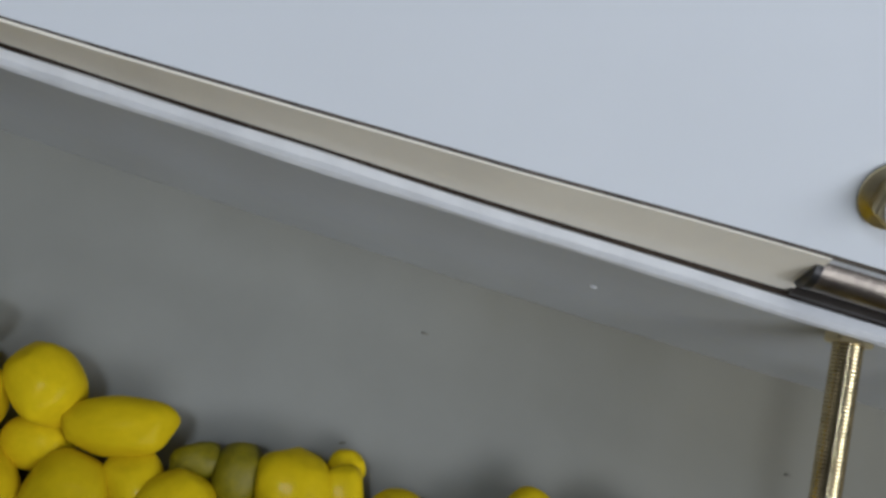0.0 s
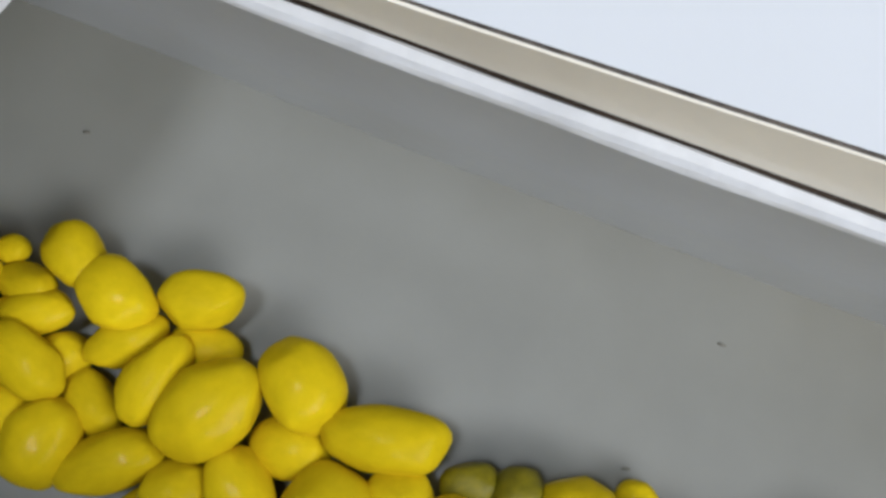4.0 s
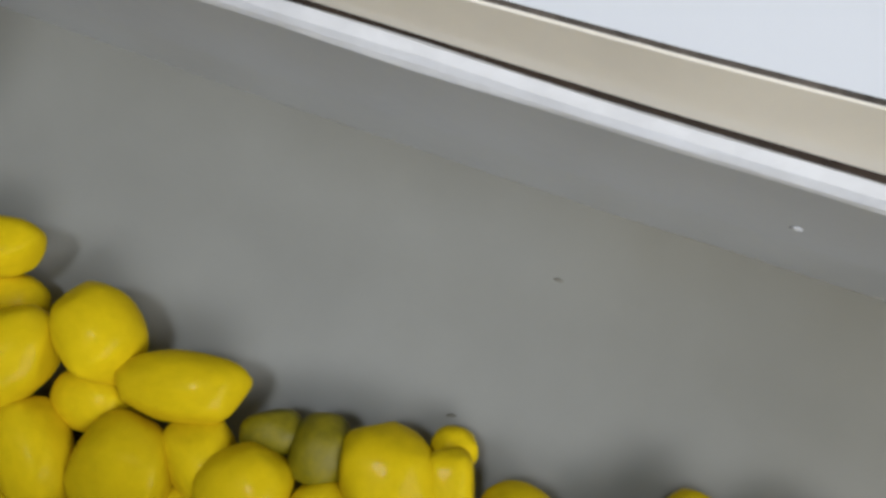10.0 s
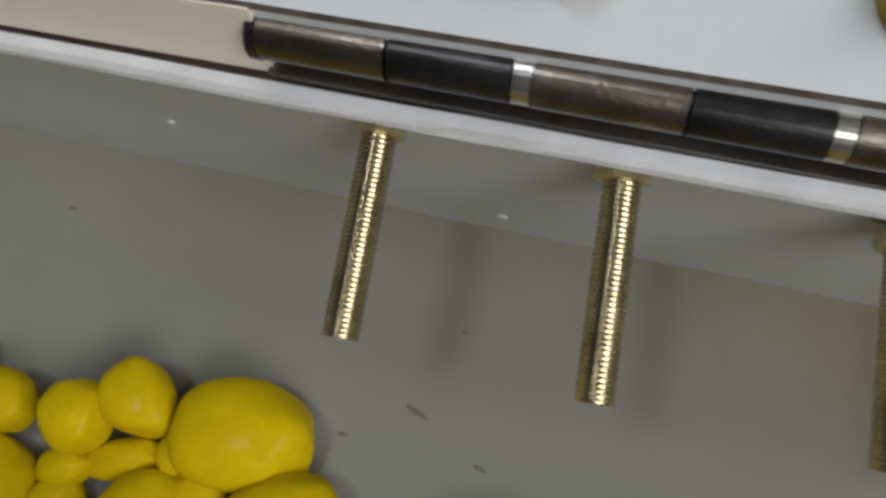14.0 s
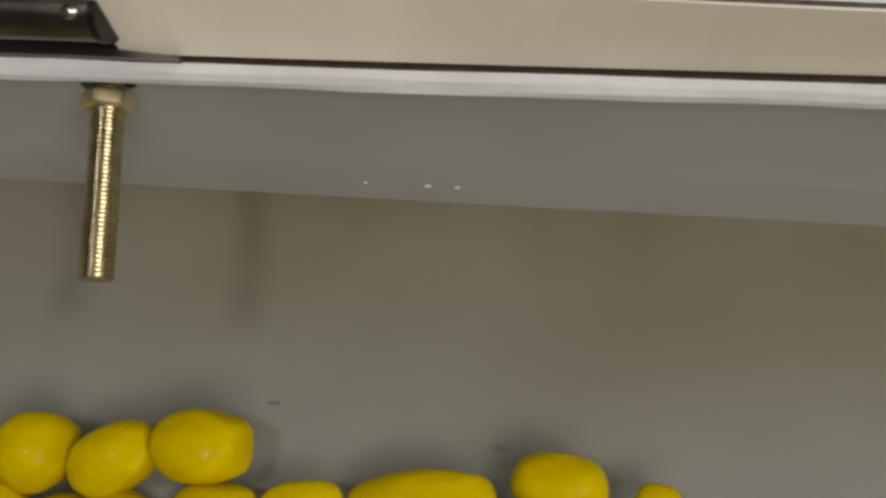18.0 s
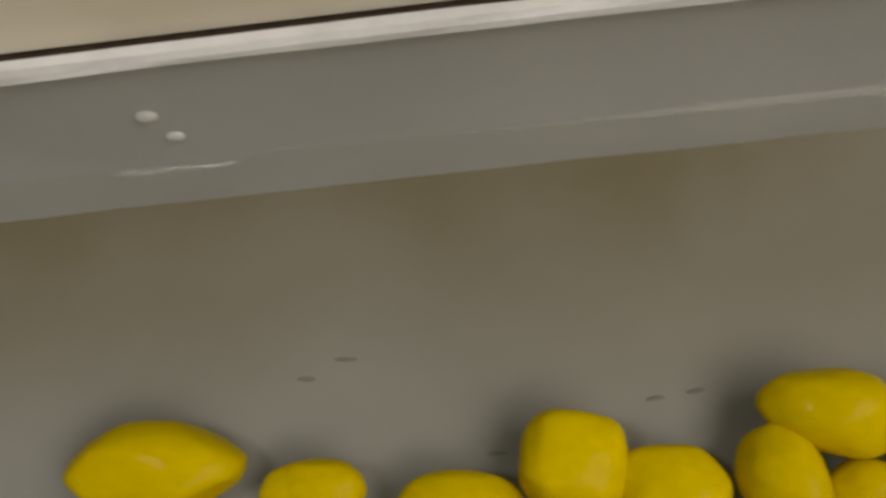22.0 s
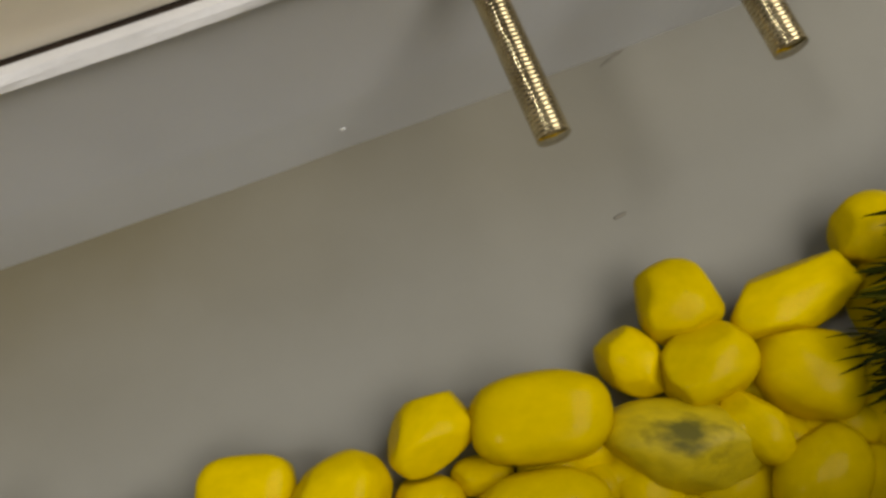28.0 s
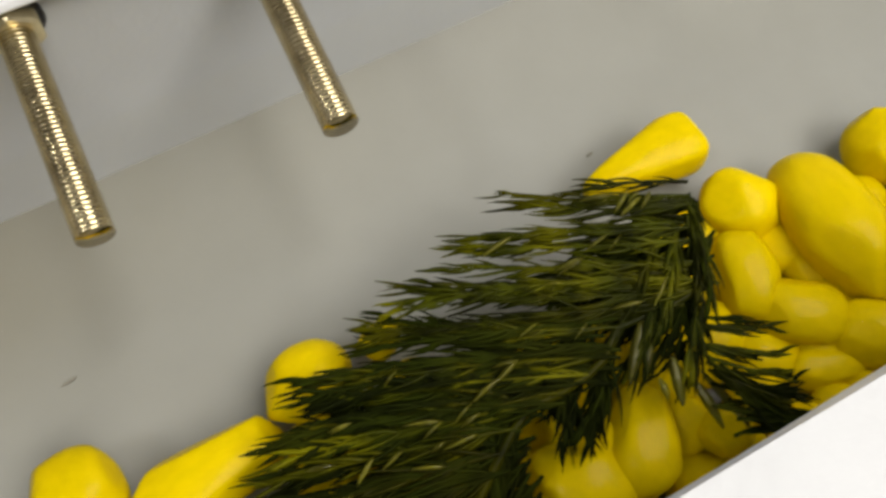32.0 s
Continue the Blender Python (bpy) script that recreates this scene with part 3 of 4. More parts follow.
HEAP_2 = [
    (-0.2154, -0.0641, -0.0030, 0.0058, 0.0051, -6, 0, 0.00, 0.85),
    (-0.2109, -0.0806, 0.0000, 0.0091, 0.0080, 84, 0, -0.12, 0.80),
    (-0.2084, -0.0488, 0.0025, 0.0089, 0.0069, -16, 0, 0.00, 0.85),
    (-0.2060, -0.0708, -0.0030, 0.0080, 0.0052, -34, 0, 0.00, 0.80),
    (-0.2031, -0.0566, 0.0000, 0.0088, 0.0056, 37, 0, 0.10, 0.85),
    (-0.1963, -0.0795, 0.0000, 0.0108, 0.0059, 34, 0, 0.10, 0.80),
    (-0.1942, -0.0615, 0.0025, 0.0101, 0.0058, 78, 0, 0.00, 0.80),
    (-0.1919, -0.0436, 0.0025, 0.0085, 0.0058, 19, 0, 0.00, 0.75),
    (-0.1889, -0.0521, -0.0030, 0.0079, 0.0050, 8, 0, 0.00, 0.85),
    (-0.1818, -0.0804, 0.0000, 0.0078, 0.0065, 51, 0, 0.00, 0.85),
    (-0.1812, -0.0624, 0.0025, 0.0119, 0.0087, 62, 0, 0.00, 0.80),
]
HEAP_3 = [
    (-0.1740, -0.0897, 0.0000, 0.0074, 0.0052, 28, 0, 0.00, 0.85),
    (-0.1695, -0.0770, 0.0000, 0.0111, 0.0071, -53, 0, 0.00, 0.80),
    (-0.1659, -0.0521, 0.0025, 0.0099, 0.0080, -39, 0, 0.06, 0.80),
    (-0.1642, -0.0643, -0.0030, 0.0083, 0.0064, 4, 0, 0.00, 0.85),
    (-0.1519, -0.0738, 0.0000, 0.0099, 0.0099, -11, 0, 0.00, 0.80),
    (-0.1464, -0.0559, 0.0025, 0.0128, 0.0065, 15, 0, 0.00, 0.92),
    (-0.1386, -0.0670, 0.0000, 0.0083, 0.0065, -48, 0, 0.00, 0.75),
    (-0.1286, -0.0689, 0.0025, 0.0089, 0.0079, 38, 0, 0.00, 0.80),
    (-0.1278, -0.0579, 0.0000, 0.0060, 0.0042, 23, 2, 0.00, 0.85),
    (-0.1183, -0.0578, 0.0000, 0.0068, 0.0060, 79, 2, 0.00, 0.85),
    (-0.1143, -0.0679, 0.0000, 0.0062, 0.0058, 18, 0, 0.00, 0.85),
]
HEAP_4 = [
    (-0.1046, -0.0584, 0.0000, 0.0097, 0.0087, -61, 0, 0.00, 0.70),
    (-0.0954, -0.0491, -0.0030, 0.0044, 0.0037, 8, 0, 0.00, 0.80),
    (-0.0939, -0.0567, 0.0000, 0.0074, 0.0047, -70, 0, 0.00, 0.65),
    (-0.0922, -0.0693, 0.0000, 0.0065, 0.0060, 17, 0, 0.00, 0.85),
    (-0.0805, -0.0574, 0.0000, 0.0077, 0.0066, -10, 0, 0.00, 0.85),
    (-0.0631, -0.0666, -0.0030, 0.0061, 0.0042, 17, 0, 0.00, 0.85),
    (-0.0628, -0.0560, 0.0000, 0.0077, 0.0073, -19, 0, 0.00, 0.85),
    (-0.0513, -0.0618, -0.0030, 0.0084, 0.0040, 22, 0, 0.00, 0.85),
    (-0.0507, -0.0498, 0.0000, 0.0089, 0.0073, -31, 0, -0.22, 0.80),
    (-0.0409, -0.0586, -0.0030, 0.0039, 0.0044, 17, 0, 0.00, 0.85),
    (-0.0333, -0.0640, -0.0030, 0.0063, 0.0053, 12, 0, 0.00, 0.85),
]
HEAP_5 = [
    (-0.0272, -0.0512, 0.0000, 0.0143, 0.0111, 6, 0, 0.00, 0.75),
    (-0.0160, -0.0662, 0.0000, 0.0135, 0.0097, 41, 0, 0.00, 0.75),
    (-0.0042, -0.0707, -0.0030, 0.0072, 0.0031, 4, 0, 0.00, 0.90),
    (-0.0010, -0.0725, -0.0030, 0.0049, 0.0058, 11, 0, 0.00, 0.90),
    (0.0063, -0.0729, -0.0030, 0.0040, 0.0034, 11, 1, 0.00, 0.90),
    (0.0158, -0.0714, -0.0030, 0.0072, 0.0036, 15, 0, 0.00, 0.85),
    (0.0325, -0.0634, 0.0000, 0.0118, 0.0090, -3, 0, 0.00, 0.80),
    (0.0552, -0.0592, 0.0000, 0.0084, 0.0089, -65, 0, -0.12, 0.85),
    (0.0730, -0.0589, 0.0000, 0.0103, 0.0071, 30, 0, 0.00, 0.80),
    (0.0916, -0.0550, 0.0025, 0.0108, 0.0076, 6, 0, 0.00, 0.75),
    (0.0941, -0.0642, -0.0030, 0.0092, 0.0033, 6, 0, 0.00, 0.90),
]
HEAP_6 = [
    (0.1127, -0.0625, 0.0000, 0.0085, 0.0037, 9, 0, 0.00, 0.85),
    (0.1364, -0.0592, 0.0000, 0.0150, 0.0052, 9, 0, 0.00, 0.85),
    (0.1616, -0.0544, 0.0000, 0.0095, 0.0065, -2, 0, 0.00, 0.80),
    (0.1799, -0.0552, 0.0000, 0.0044, 0.0031, 1, 0, 0.00, 0.85),
    (0.2543, -0.0514, 0.0000, 0.0174, 0.0087, -5, 0, 0.00, 0.80),
    (0.2825, -0.0575, 0.0000, 0.0082, 0.0048, -0, 0, 0.00, 0.85),
    (0.2851, -0.0576, 0.0000, 0.0088, 0.0056, -12, 0, 0.00, 0.85),
    (0.3106, -0.0623, 0.0000, 0.0118, 0.0057, -8, 0, 0.00, 0.80),
    (0.3302, -0.0569, 0.0000, 0.0094, 0.0088, -11, 0, 0.00, 0.62),
    (0.3464, -0.0625, 0.0000, 0.0101, 0.0078, 2, 0, 0.00, 0.75),
    (0.3657, -0.0628, 0.0000, 0.0096, 0.0078, -70, 0, 0.00, 0.80),
]
HEAP_7 = [
    (0.3746, -0.0520, 0.0025, 0.0119, 0.0081, -19, 0, 0.25, 0.80),
    (0.3803, -0.0652, -0.0030, 0.0074, 0.0057, 11, 0, 0.00, 0.85),
    (0.3846, -0.0720, -0.0030, 0.0106, 0.0044, -3, 0, 0.00, 0.85),
    (0.3934, -0.0597, 0.0025, 0.0110, 0.0085, -95, 0, 0.00, 0.82),
    (0.4027, -0.0714, 0.0000, 0.0079, 0.0059, 2, 0, 0.00, 0.85),
    (0.4095, -0.0580, 0.0025, 0.0096, 0.0073, -100, 0, -0.15, 0.82),
    (0.4185, -0.0685, 0.0000, 0.0100, 0.0082, -64, 0, 0.00, 0.80),
    (0.4347, -0.0530, 0.0025, 0.0106, 0.0093, -78, 0, 0.00, 0.75),
    (0.4558, -0.0593, 0.0025, 0.0104, 0.0093, -99, 0, 0.00, 0.72),
    (0.4767, -0.0662, 0.0000, 0.0134, 0.0061, -19, 0, 0.00, 0.80),
    (0.4802, -0.0548, 0.0025, 0.0119, 0.0069, -15, 0, 0.00, 0.68),
]
HEAP_8 = [
    (0.4960, -0.0628, 0.0000, 0.0075, 0.0064, -80, 0, 0.00, 0.80),
    (0.4969, -0.0584, 0.0000, 0.0054, 0.0035, -19, 0, 0.00, 0.85),
    (0.5021, -0.0731, 0.0000, 0.0088, 0.0075, 37, 0, 0.00, 0.82),
    (0.5088, -0.0594, 0.0025, 0.0119, 0.0077, -77, 0, 0.00, 0.80),
    (0.5249, -0.0644, 0.0000, 0.0064, 0.0049, -28, 0, 0.00, 0.85),
    (0.5328, -0.0616, 0.0000, 0.0093, 0.0065, 1, 0, 0.00, 0.80),
    (0.5467, -0.0727, -0.0030, 0.0148, 0.0066, -19, 0, 0.00, 0.80),
    (0.5491, -0.0593, 0.0000, 0.0090, 0.0066, -13, 0, 0.00, 0.68),
    (0.5639, -0.0673, 0.0025, 0.0108, 0.0078, 15, 0, 0.00, 0.78),
    (0.5687, -0.0796, -0.0030, 0.0082, 0.0051, -19, 0, 0.00, 0.85),
    (0.5775, -0.0851, 0.0000, 0.0045, 0.0033, -19, 0, 0.00, 0.85),
]
HEAP_9 = [
    (0.5777, -0.0731, -0.0030, 0.0067, 0.0069, -19, 0, 0.00, 0.80),
    (0.5821, -0.0614, 0.0025, 0.0087, 0.0067, 27, 0, 0.10, 0.75),
    (0.5882, -0.0707, -0.0030, 0.0057, 0.0037, -19, 0, 0.00, 0.85),
    (0.5935, -0.0814, 0.0000, 0.0139, 0.0089, -7, 0, 0.00, 0.80),
    (0.6010, -0.0663, 0.0025, 0.0127, 0.0082, -15, 0, 0.00, 0.68),
    (0.6204, -0.0627, 0.0000, 0.0074, 0.0057, -57, 0, -0.12, 0.78),
    (0.6216, -0.0786, 0.0000, 0.0137, 0.0080, -30, 1, 0.00, 0.80),
    (0.6312, -0.0684, 0.0025, 0.0090, 0.0072, 8, 0, 0.00, 0.80),
    (0.6316, -0.0561, 0.0025, 0.0083, 0.0077, -88, 0, 0.00, 0.78),
    (0.6340, -0.0810, 0.0025, 0.0073, 0.0047, -66, 0, 0.00, 0.82),
    (0.6404, -0.0915, 0.0000, 0.0099, 0.0076, 32, 0, 0.00, 0.80),
]
HEAP_10 = [
    (0.6473, -0.0751, 0.0000, 0.0099, 0.0086, -44, 0, 0.00, 0.75),
    (0.6502, -0.0849, -0.0030, 0.0057, 0.0047, -56, 0, 0.00, 0.85),
    (0.6523, -0.0627, 0.0025, 0.0145, 0.0065, 4, 0, -0.15, 0.75),
    (0.6715, -0.0557, 0.0000, 0.0091, 0.0068, 25, 0, 0.00, 0.80),
    (0.6862, -0.0548, 0.0000, 0.0039, 0.0037, -27, 0, 0.00, 0.85),
    (0.7037, -0.0933, 0.0000, 0.0097, 0.0081, -48, 0, 0.00, 0.80),
    (0.7107, -0.0926, -0.0030, 0.0097, 0.0097, -25, 0, 0.00, 0.80),
    (0.7165, -0.0917, 0.0025, 0.0098, 0.0061, -119, 0, 0.00, 0.80),
    (0.7282, -0.0868, -0.0030, 0.0038, 0.0048, -105, 0, 0.00, 0.85),
    (0.7303, -0.0972, 0.0000, 0.0052, 0.0046, -29, 0, 0.00, 0.85),
    (0.7471, -0.0466, 0.0000, 0.0134, 0.0064, 2, 0, 0.60, 0.50),
]
HEAP_11 = [
    (0.7507, -0.0757, 0.0000, 0.0092, 0.0065, -113, 0, 0.00, 0.75),
    (0.7534, -0.0963, -0.0030, 0.0083, 0.0042, -19, 0, 0.00, 0.80),
    (0.7549, -0.0858, 0.0000, 0.0090, 0.0062, -40, 0, 0.00, 0.80),
    (0.7592, -0.0632, 0.0000, 0.0082, 0.0073, -52, 0, 0.00, 0.80),
    (0.7637, -0.0801, -0.0030, 0.0072, 0.0042, -67, 0, 0.00, 0.80),
    (0.7640, -0.0955, 0.0000, 0.0076, 0.0066, -29, 0, 0.00, 0.80),
    (0.7710, -0.0752, 0.0025, 0.0168, 0.0091, -96, 0, 0.10, 0.80),
    (0.7934, -0.0663, 0.0000, 0.0090, 0.0082, -29, 0, 0.00, 0.80),
]
LABELS = ("smooth bright yellow painted pebble on the tank floor", "yellow pebble with dark green algae patches", "olive green algae-covered pebble among yellow ones")
STONES = (YELLOW, MOSSY_STONE, GREEN_STONE)


def pebble(x, y, z, a, b, turn, colour, taper, square, seed, mesh=None):
    ob = new("pebble", mesh or pebble_mesh(seed, square, taper, STONES[colour], 0.9 if x > 0.45 else 0.6))
    grow = float(np.interp(x, (-0.08, 0.08), (1.055, 0.985)))
    a, b = a * grow, b * grow
    c = min(0.84 * b, 0.0074)
    tilt = ((seed * 37) % 13 - 6, (seed * 53) % 13 - 6)
    ob.matrix_world = Matrix.Translation((x, y, z)) @ pose(0, 0, 0, tilt[0], tilt[1], turn) @ Matrix.Diagonal((a, b, c, 1))
    return tagged(ob, LABELS[colour], "pebble", "yellow pebbles")


ALL = HEAP_1 + HEAP_2 + HEAP_3 + HEAP_4 + HEAP_5 + HEAP_6 + HEAP_7 + HEAP_8 + HEAP_9 + HEAP_10 + HEAP_11
rng = random.Random(5)
for i, row in enumerate(ALL):
    pebble(*row, i + 1)
SHAPES = [pebble_mesh(200 + i, (0.85, 0.78, 0.9)[i % 3], (0.0, 0.12, -0.08)[i % 3], YELLOW) for i in range(9)]
# the rest of the heap along the near wall
placed = [(r[0], r[1], (r[3] + r[4]) / 2) for r in ALL]
for i in range(60):
    for j in range(5):
        x, y = -0.185 + 0.0155 * i + rng.uniform(-0.003, 0.003), -0.095 + 0.0115 * j + rng.uniform(-0.003, 0.003)
        r = rng.uniform(0.0075, 0.0105)
        front = max([q[1] for q in placed[:len(ALL)] if abs(q[0] - x) < 0.016] or [-0.2])
        if x > X1 - 0.03 or y > (front - 0.012 if front > -0.2 else -0.075) or any(math.hypot(q[0] - x, q[1] - y) < 0.78 * (q[2] + r) for q in placed):
            continue
        placed.append((x, y, r))
        pebble(x, y, -0.003, r * 1.1, r * 0.92, rng.uniform(0, 180), 0, 0, 0, i, SHAPES[rng.randrange(9)])
# small low pebbles that close the gaps of the heap
for i in range(110):
    for j in range(6):
        x, y = -0.185 + 0.0088 * i + rng.uniform(-0.002, 0.002), -0.097 + 0.0082 * j + rng.uniform(-0.002, 0.002)
        r = rng.uniform(0.0058, 0.0080)
        front = max([q[1] for q in placed[:len(ALL)] if abs(q[0] - x) < 0.012] or [-0.2])
        if x > 0.80 or y > (front - 0.010 if front > -0.2 else -0.085) or any(math.hypot(q[0] - x, q[1] - y) < 0.58 * (q[2] + r) for q in placed):
            continue
        placed.append((x, y, r))
        pebble(x, y, -0.0045, r * 1.1, r * 0.92, rng.uniform(0, 180), 0, 0, 0, i, SHAPES[rng.randrange(9)])

# low pebbles under the near lip
for i in range(34):
    for j in range(6):
        x, y = 0.60 + 0.0065 * i + rng.uniform(-0.0015, 0.0015), -0.1045 + 0.0062 * j + rng.uniform(-0.0015, 0.0015)
        r = rng.uniform(0.0055, 0.0075)
        if any(math.hypot(q[0] - x, q[1] - y) < 0.42 * (q[2] + r) for q in placed):
            continue
        placed.append((x, y, r))
        pebble(x, y, -0.0042, r * 1.1, r * 0.92, rng.uniform(0, 180), 0, 0, 0, i, SHAPES[rng.randrange(9)])

# ---- water plant ----
def needle(bm, p, d, length, r, bend):
    """A thin curved leaf from p along d that bends towards bend and ends in a point."""
    d = d.normalized()
    side = d.cross(Vector((0.2, 0.1, 1))).normalized()
    up = side.cross(d)
    rings = []
    for i in range(6):
        t = i / 5
        c = p + d * (length * t) + bend * (length * 0.5 * t * t)
        w = r * (0.65 + 0.6 * math.sin(math.pi * min(1.0, 0.15 + 0.75 * t))) * (1 - t ** 4 * 0.85)
        rings.append([bm.verts.new(c + side * w), bm.verts.new(c + up * w * 0.6), bm.verts.new(c - side * w), bm.verts.new(c - up * w * 0.5)])
    for a, b in zip(rings, rings[1:]):
        for k in range(4):
            bm.faces.new((a[k], a[(k + 1) % 4], b[(k + 1) % 4], b[k]))
    bm.faces.new(rings[-1])


def tube(bm, points, r0, r1, seg=6):
    rings = []
    for i, p in enumerate(points):
        q = points[min(i + 1, len(points) - 1)] - points[max(i - 1, 0)]
        side = q.cross(Vector((0, 0.3, 1))).normalized()
        up = side.cross(q).normalized()
        r = r0 + (r1 - r0) * i / (len(points) - 1)
        rings.append([bm.verts.new(p + (side * math.cos(2 * math.pi * k / seg) + up * math.sin(2 * math.pi * k / seg)) * r) for k in range(seg)])
    for a, b in zip(rings, rings[1:]):
        for k in range(seg):
            bm.faces.new((a[k], a[(k + 1) % seg], b[(k + 1) % seg], b[k]))


def frond(bm, foot, bend, tip, rng, gap=0.0011, leaf=0.0075, r=0.00025):
    """A feathery spray on a curved rib, with fine curved leaves that sweep towards the tip."""
    def at(t):
        return foot * (1 - t) ** 2 + bend * (2 * t * (1 - t)) + tip * t * t
    tube(bm, [at(k / 8) for k in range(9)], 0.00034, 0.00016, 5)
    count = max(6, int((tip - foot).length / gap))
    for i in range(count):
        t = (i + rng.random()) / count
        way = ((bend - foot) * (1 - t) + (tip - bend) * t).normalized()
        side = way.cross(Vector((0, 0, 1))).normalized()
        turn = rng.choice((-1, 1)) * rng.uniform(0.35, 1.0)
        out = side * turn + Vector((0, 0, rng.uniform(-0.7, 0.5)))
        long = leaf * rng.uniform(0.55, 1.25) * (1.1 - 0.5 * t)
        needle(bm, at(t), way + out * rng.uniform(0.35, 0.75), long, r * rng.uniform(0.7, 1.5), way * 0.5 - out * rng.uniform(0.2, 0.9) + Vector((0, 0, rng.uniform(-0.5, 0.1))))


rng = random.Random(11)
base = Vector((0.70, -0.092, 0.012))
plant = empty("water_plant", pose(*base), "dark green feathery water plant lying over the yellow pebbles", "plant")
# ribs of the sprays: foot, bend and tip as x, y, then the height
TOP_SPRAYS = [
    (0.7412, -0.0628, 0.7306, -0.0576, 0.7224, -0.0538, 0.0184),
    (0.7407, -0.0643, 0.7252, -0.0589, 0.7158, -0.0500, 0.0183),
    (0.7392, -0.0681, 0.7228, -0.0610, 0.7053, -0.0507, 0.0178),
    (0.7380, -0.0698, 0.7193, -0.0630, 0.7035, -0.0519, 0.0176),
    (0.7362, -0.0732, 0.7194, -0.0663, 0.6992, -0.0538, 0.0172),
    (0.7349, -0.0759, 0.7149, -0.0650, 0.6892, -0.0554, 0.0169),
    (0.7330, -0.0770, 0.7082, -0.0671, 0.6925, -0.0542, 0.0167),
    (0.7287, -0.0770, 0.7074, -0.0684, 0.6825, -0.0582, 0.0164),
]
LOW_SPRAYS = [
    (0.7186, -0.0760, 0.6979, -0.0667, 0.6851, -0.0581, 0.0160),
    (0.7145, -0.0791, 0.6917, -0.0687, 0.6723, -0.0609, 0.0155),
    (0.7107, -0.0802, 0.6887, -0.0702, 0.6710, -0.0625, 0.0151),
    (0.7053, -0.0805, 0.6846, -0.0722, 0.6672, -0.0671, 0.0148),
    (0.7005, -0.0800, 0.6790, -0.0733, 0.6633, -0.0690, 0.0146),
    (0.6963, -0.0818, 0.6758, -0.0755, 0.6602, -0.0713, 0.0142),
    (0.6930, -0.0840, 0.6711, -0.0789, 0.6544, -0.0755, 0.0137),
    (0.6898, -0.0861, 0.6692, -0.0826, 0.6549, -0.0804, 0.0133),
    (0.6850, -0.0893, 0.6677, -0.0854, 0.6569, -0.0841, 0.0126),
]
HANGING_SPRAYS = [
    (0.7405, -0.0624, 0.7374, -0.0719, 0.7348, -0.0798, 0.0179),
    (0.7409, -0.0640, 0.7358, -0.0734, 0.7318, -0.0804, 0.0177),
    (0.7369, -0.0654, 0.7308, -0.0740, 0.7234, -0.0804, 0.0173),
    (0.7298, -0.0727, 0.7228, -0.0793, 0.7171, -0.0830, 0.0160),
    (0.7325, -0.0784, 0.7277, -0.0837, 0.7241, -0.0886, 0.0155),
    (0.7333, -0.0657, 0.7267, -0.0717, 0.7185, -0.0766, 0.0171),
    (0.7304, -0.0816, 0.7346, -0.0848, 0.7421, -0.0880, 0.0149),
    (0.7288, -0.0839, 0.7325, -0.0892, 0.7408, -0.0914, 0.0145),
    (0.7286, -0.0858, 0.7316, -0.0918, 0.7394, -0.0946, 0.0143),
    (0.7289, -0.0885, 0.7310, -0.0956, 0.7364, -0.0985, 0.0139),
]
DARK_SPRAYS = [
    (0.7420, -0.0663, 0.7325, -0.0699, 0.7210, -0.0732, 0.0146),
    (0.7386, -0.0727, 0.7307, -0.0757, 0.7226, -0.0760, 0.0140),
    (0.7431, -0.0632, 0.7336, -0.0633, 0.7215, -0.0643, 0.0148),
    (0.7354, -0.0756, 0.7301, -0.0797, 0.7233, -0.0829, 0.0137),
    (0.7037, -0.0723, 0.6911, -0.0702, 0.6767, -0.0664, 0.0124),
    (0.7017, -0.0755, 0.6884, -0.0750, 0.6716, -0.0721, 0.0121),
    (0.6990, -0.0783, 0.6852, -0.0805, 0.6700, -0.0792, 0.0118),
    (0.6962, -0.0829, 0.6842, -0.0858, 0.6696, -0.0856, 0.0114),
    (0.6927, -0.0870, 0.6833, -0.0909, 0.6742, -0.0934, 0.0109),
    (0.7013, -0.0710, 0.6928, -0.0815, 0.6849, -0.0917, 0.0124),
    (0.6977, -0.0734, 0.6847, -0.0813, 0.6741, -0.0899, 0.0121),
]
LOWEST_SPRAYS = [
    (0.7156, -0.0741, 0.7060, -0.0779, 0.7047, -0.0839, 0.0127),
    (0.7178, -0.0774, 0.7123, -0.0822, 0.7083, -0.0858, 0.0126),
    (0.7139, -0.0732, 0.7096, -0.0797, 0.7047, -0.0798, 0.0127),
    (0.7275, -0.0644, 0.7155, -0.0654, 0.7063, -0.0631, 0.0138),
    (0.7371, -0.0670, 0.7249, -0.0680, 0.7146, -0.0709, 0.0139),
    (0.7314, -0.0907, 0.7332, -0.0948, 0.7389, -0.0981, 0.0121),
    (0.7289, -0.0956, 0.7326, -0.0980, 0.7373, -0.1018, 0.0117),
    (0.6971, -0.0834, 0.6786, -0.0868, 0.6630, -0.0919, 0.0110),
    (0.6951, -0.0895, 0.6828, -0.0945, 0.6716, -0.0985, 0.0110),
    (0.6965, -0.0810, 0.6761, -0.0827, 0.6577, -0.0858, 0.0110),
    (0.6949, -0.0943, 0.6858, -0.1004, 0.6786, -0.1042, 0.0110),
    (0.6930, -0.0895, 0.6764, -0.0970, 0.6651, -0.0999, 0.0110),
]


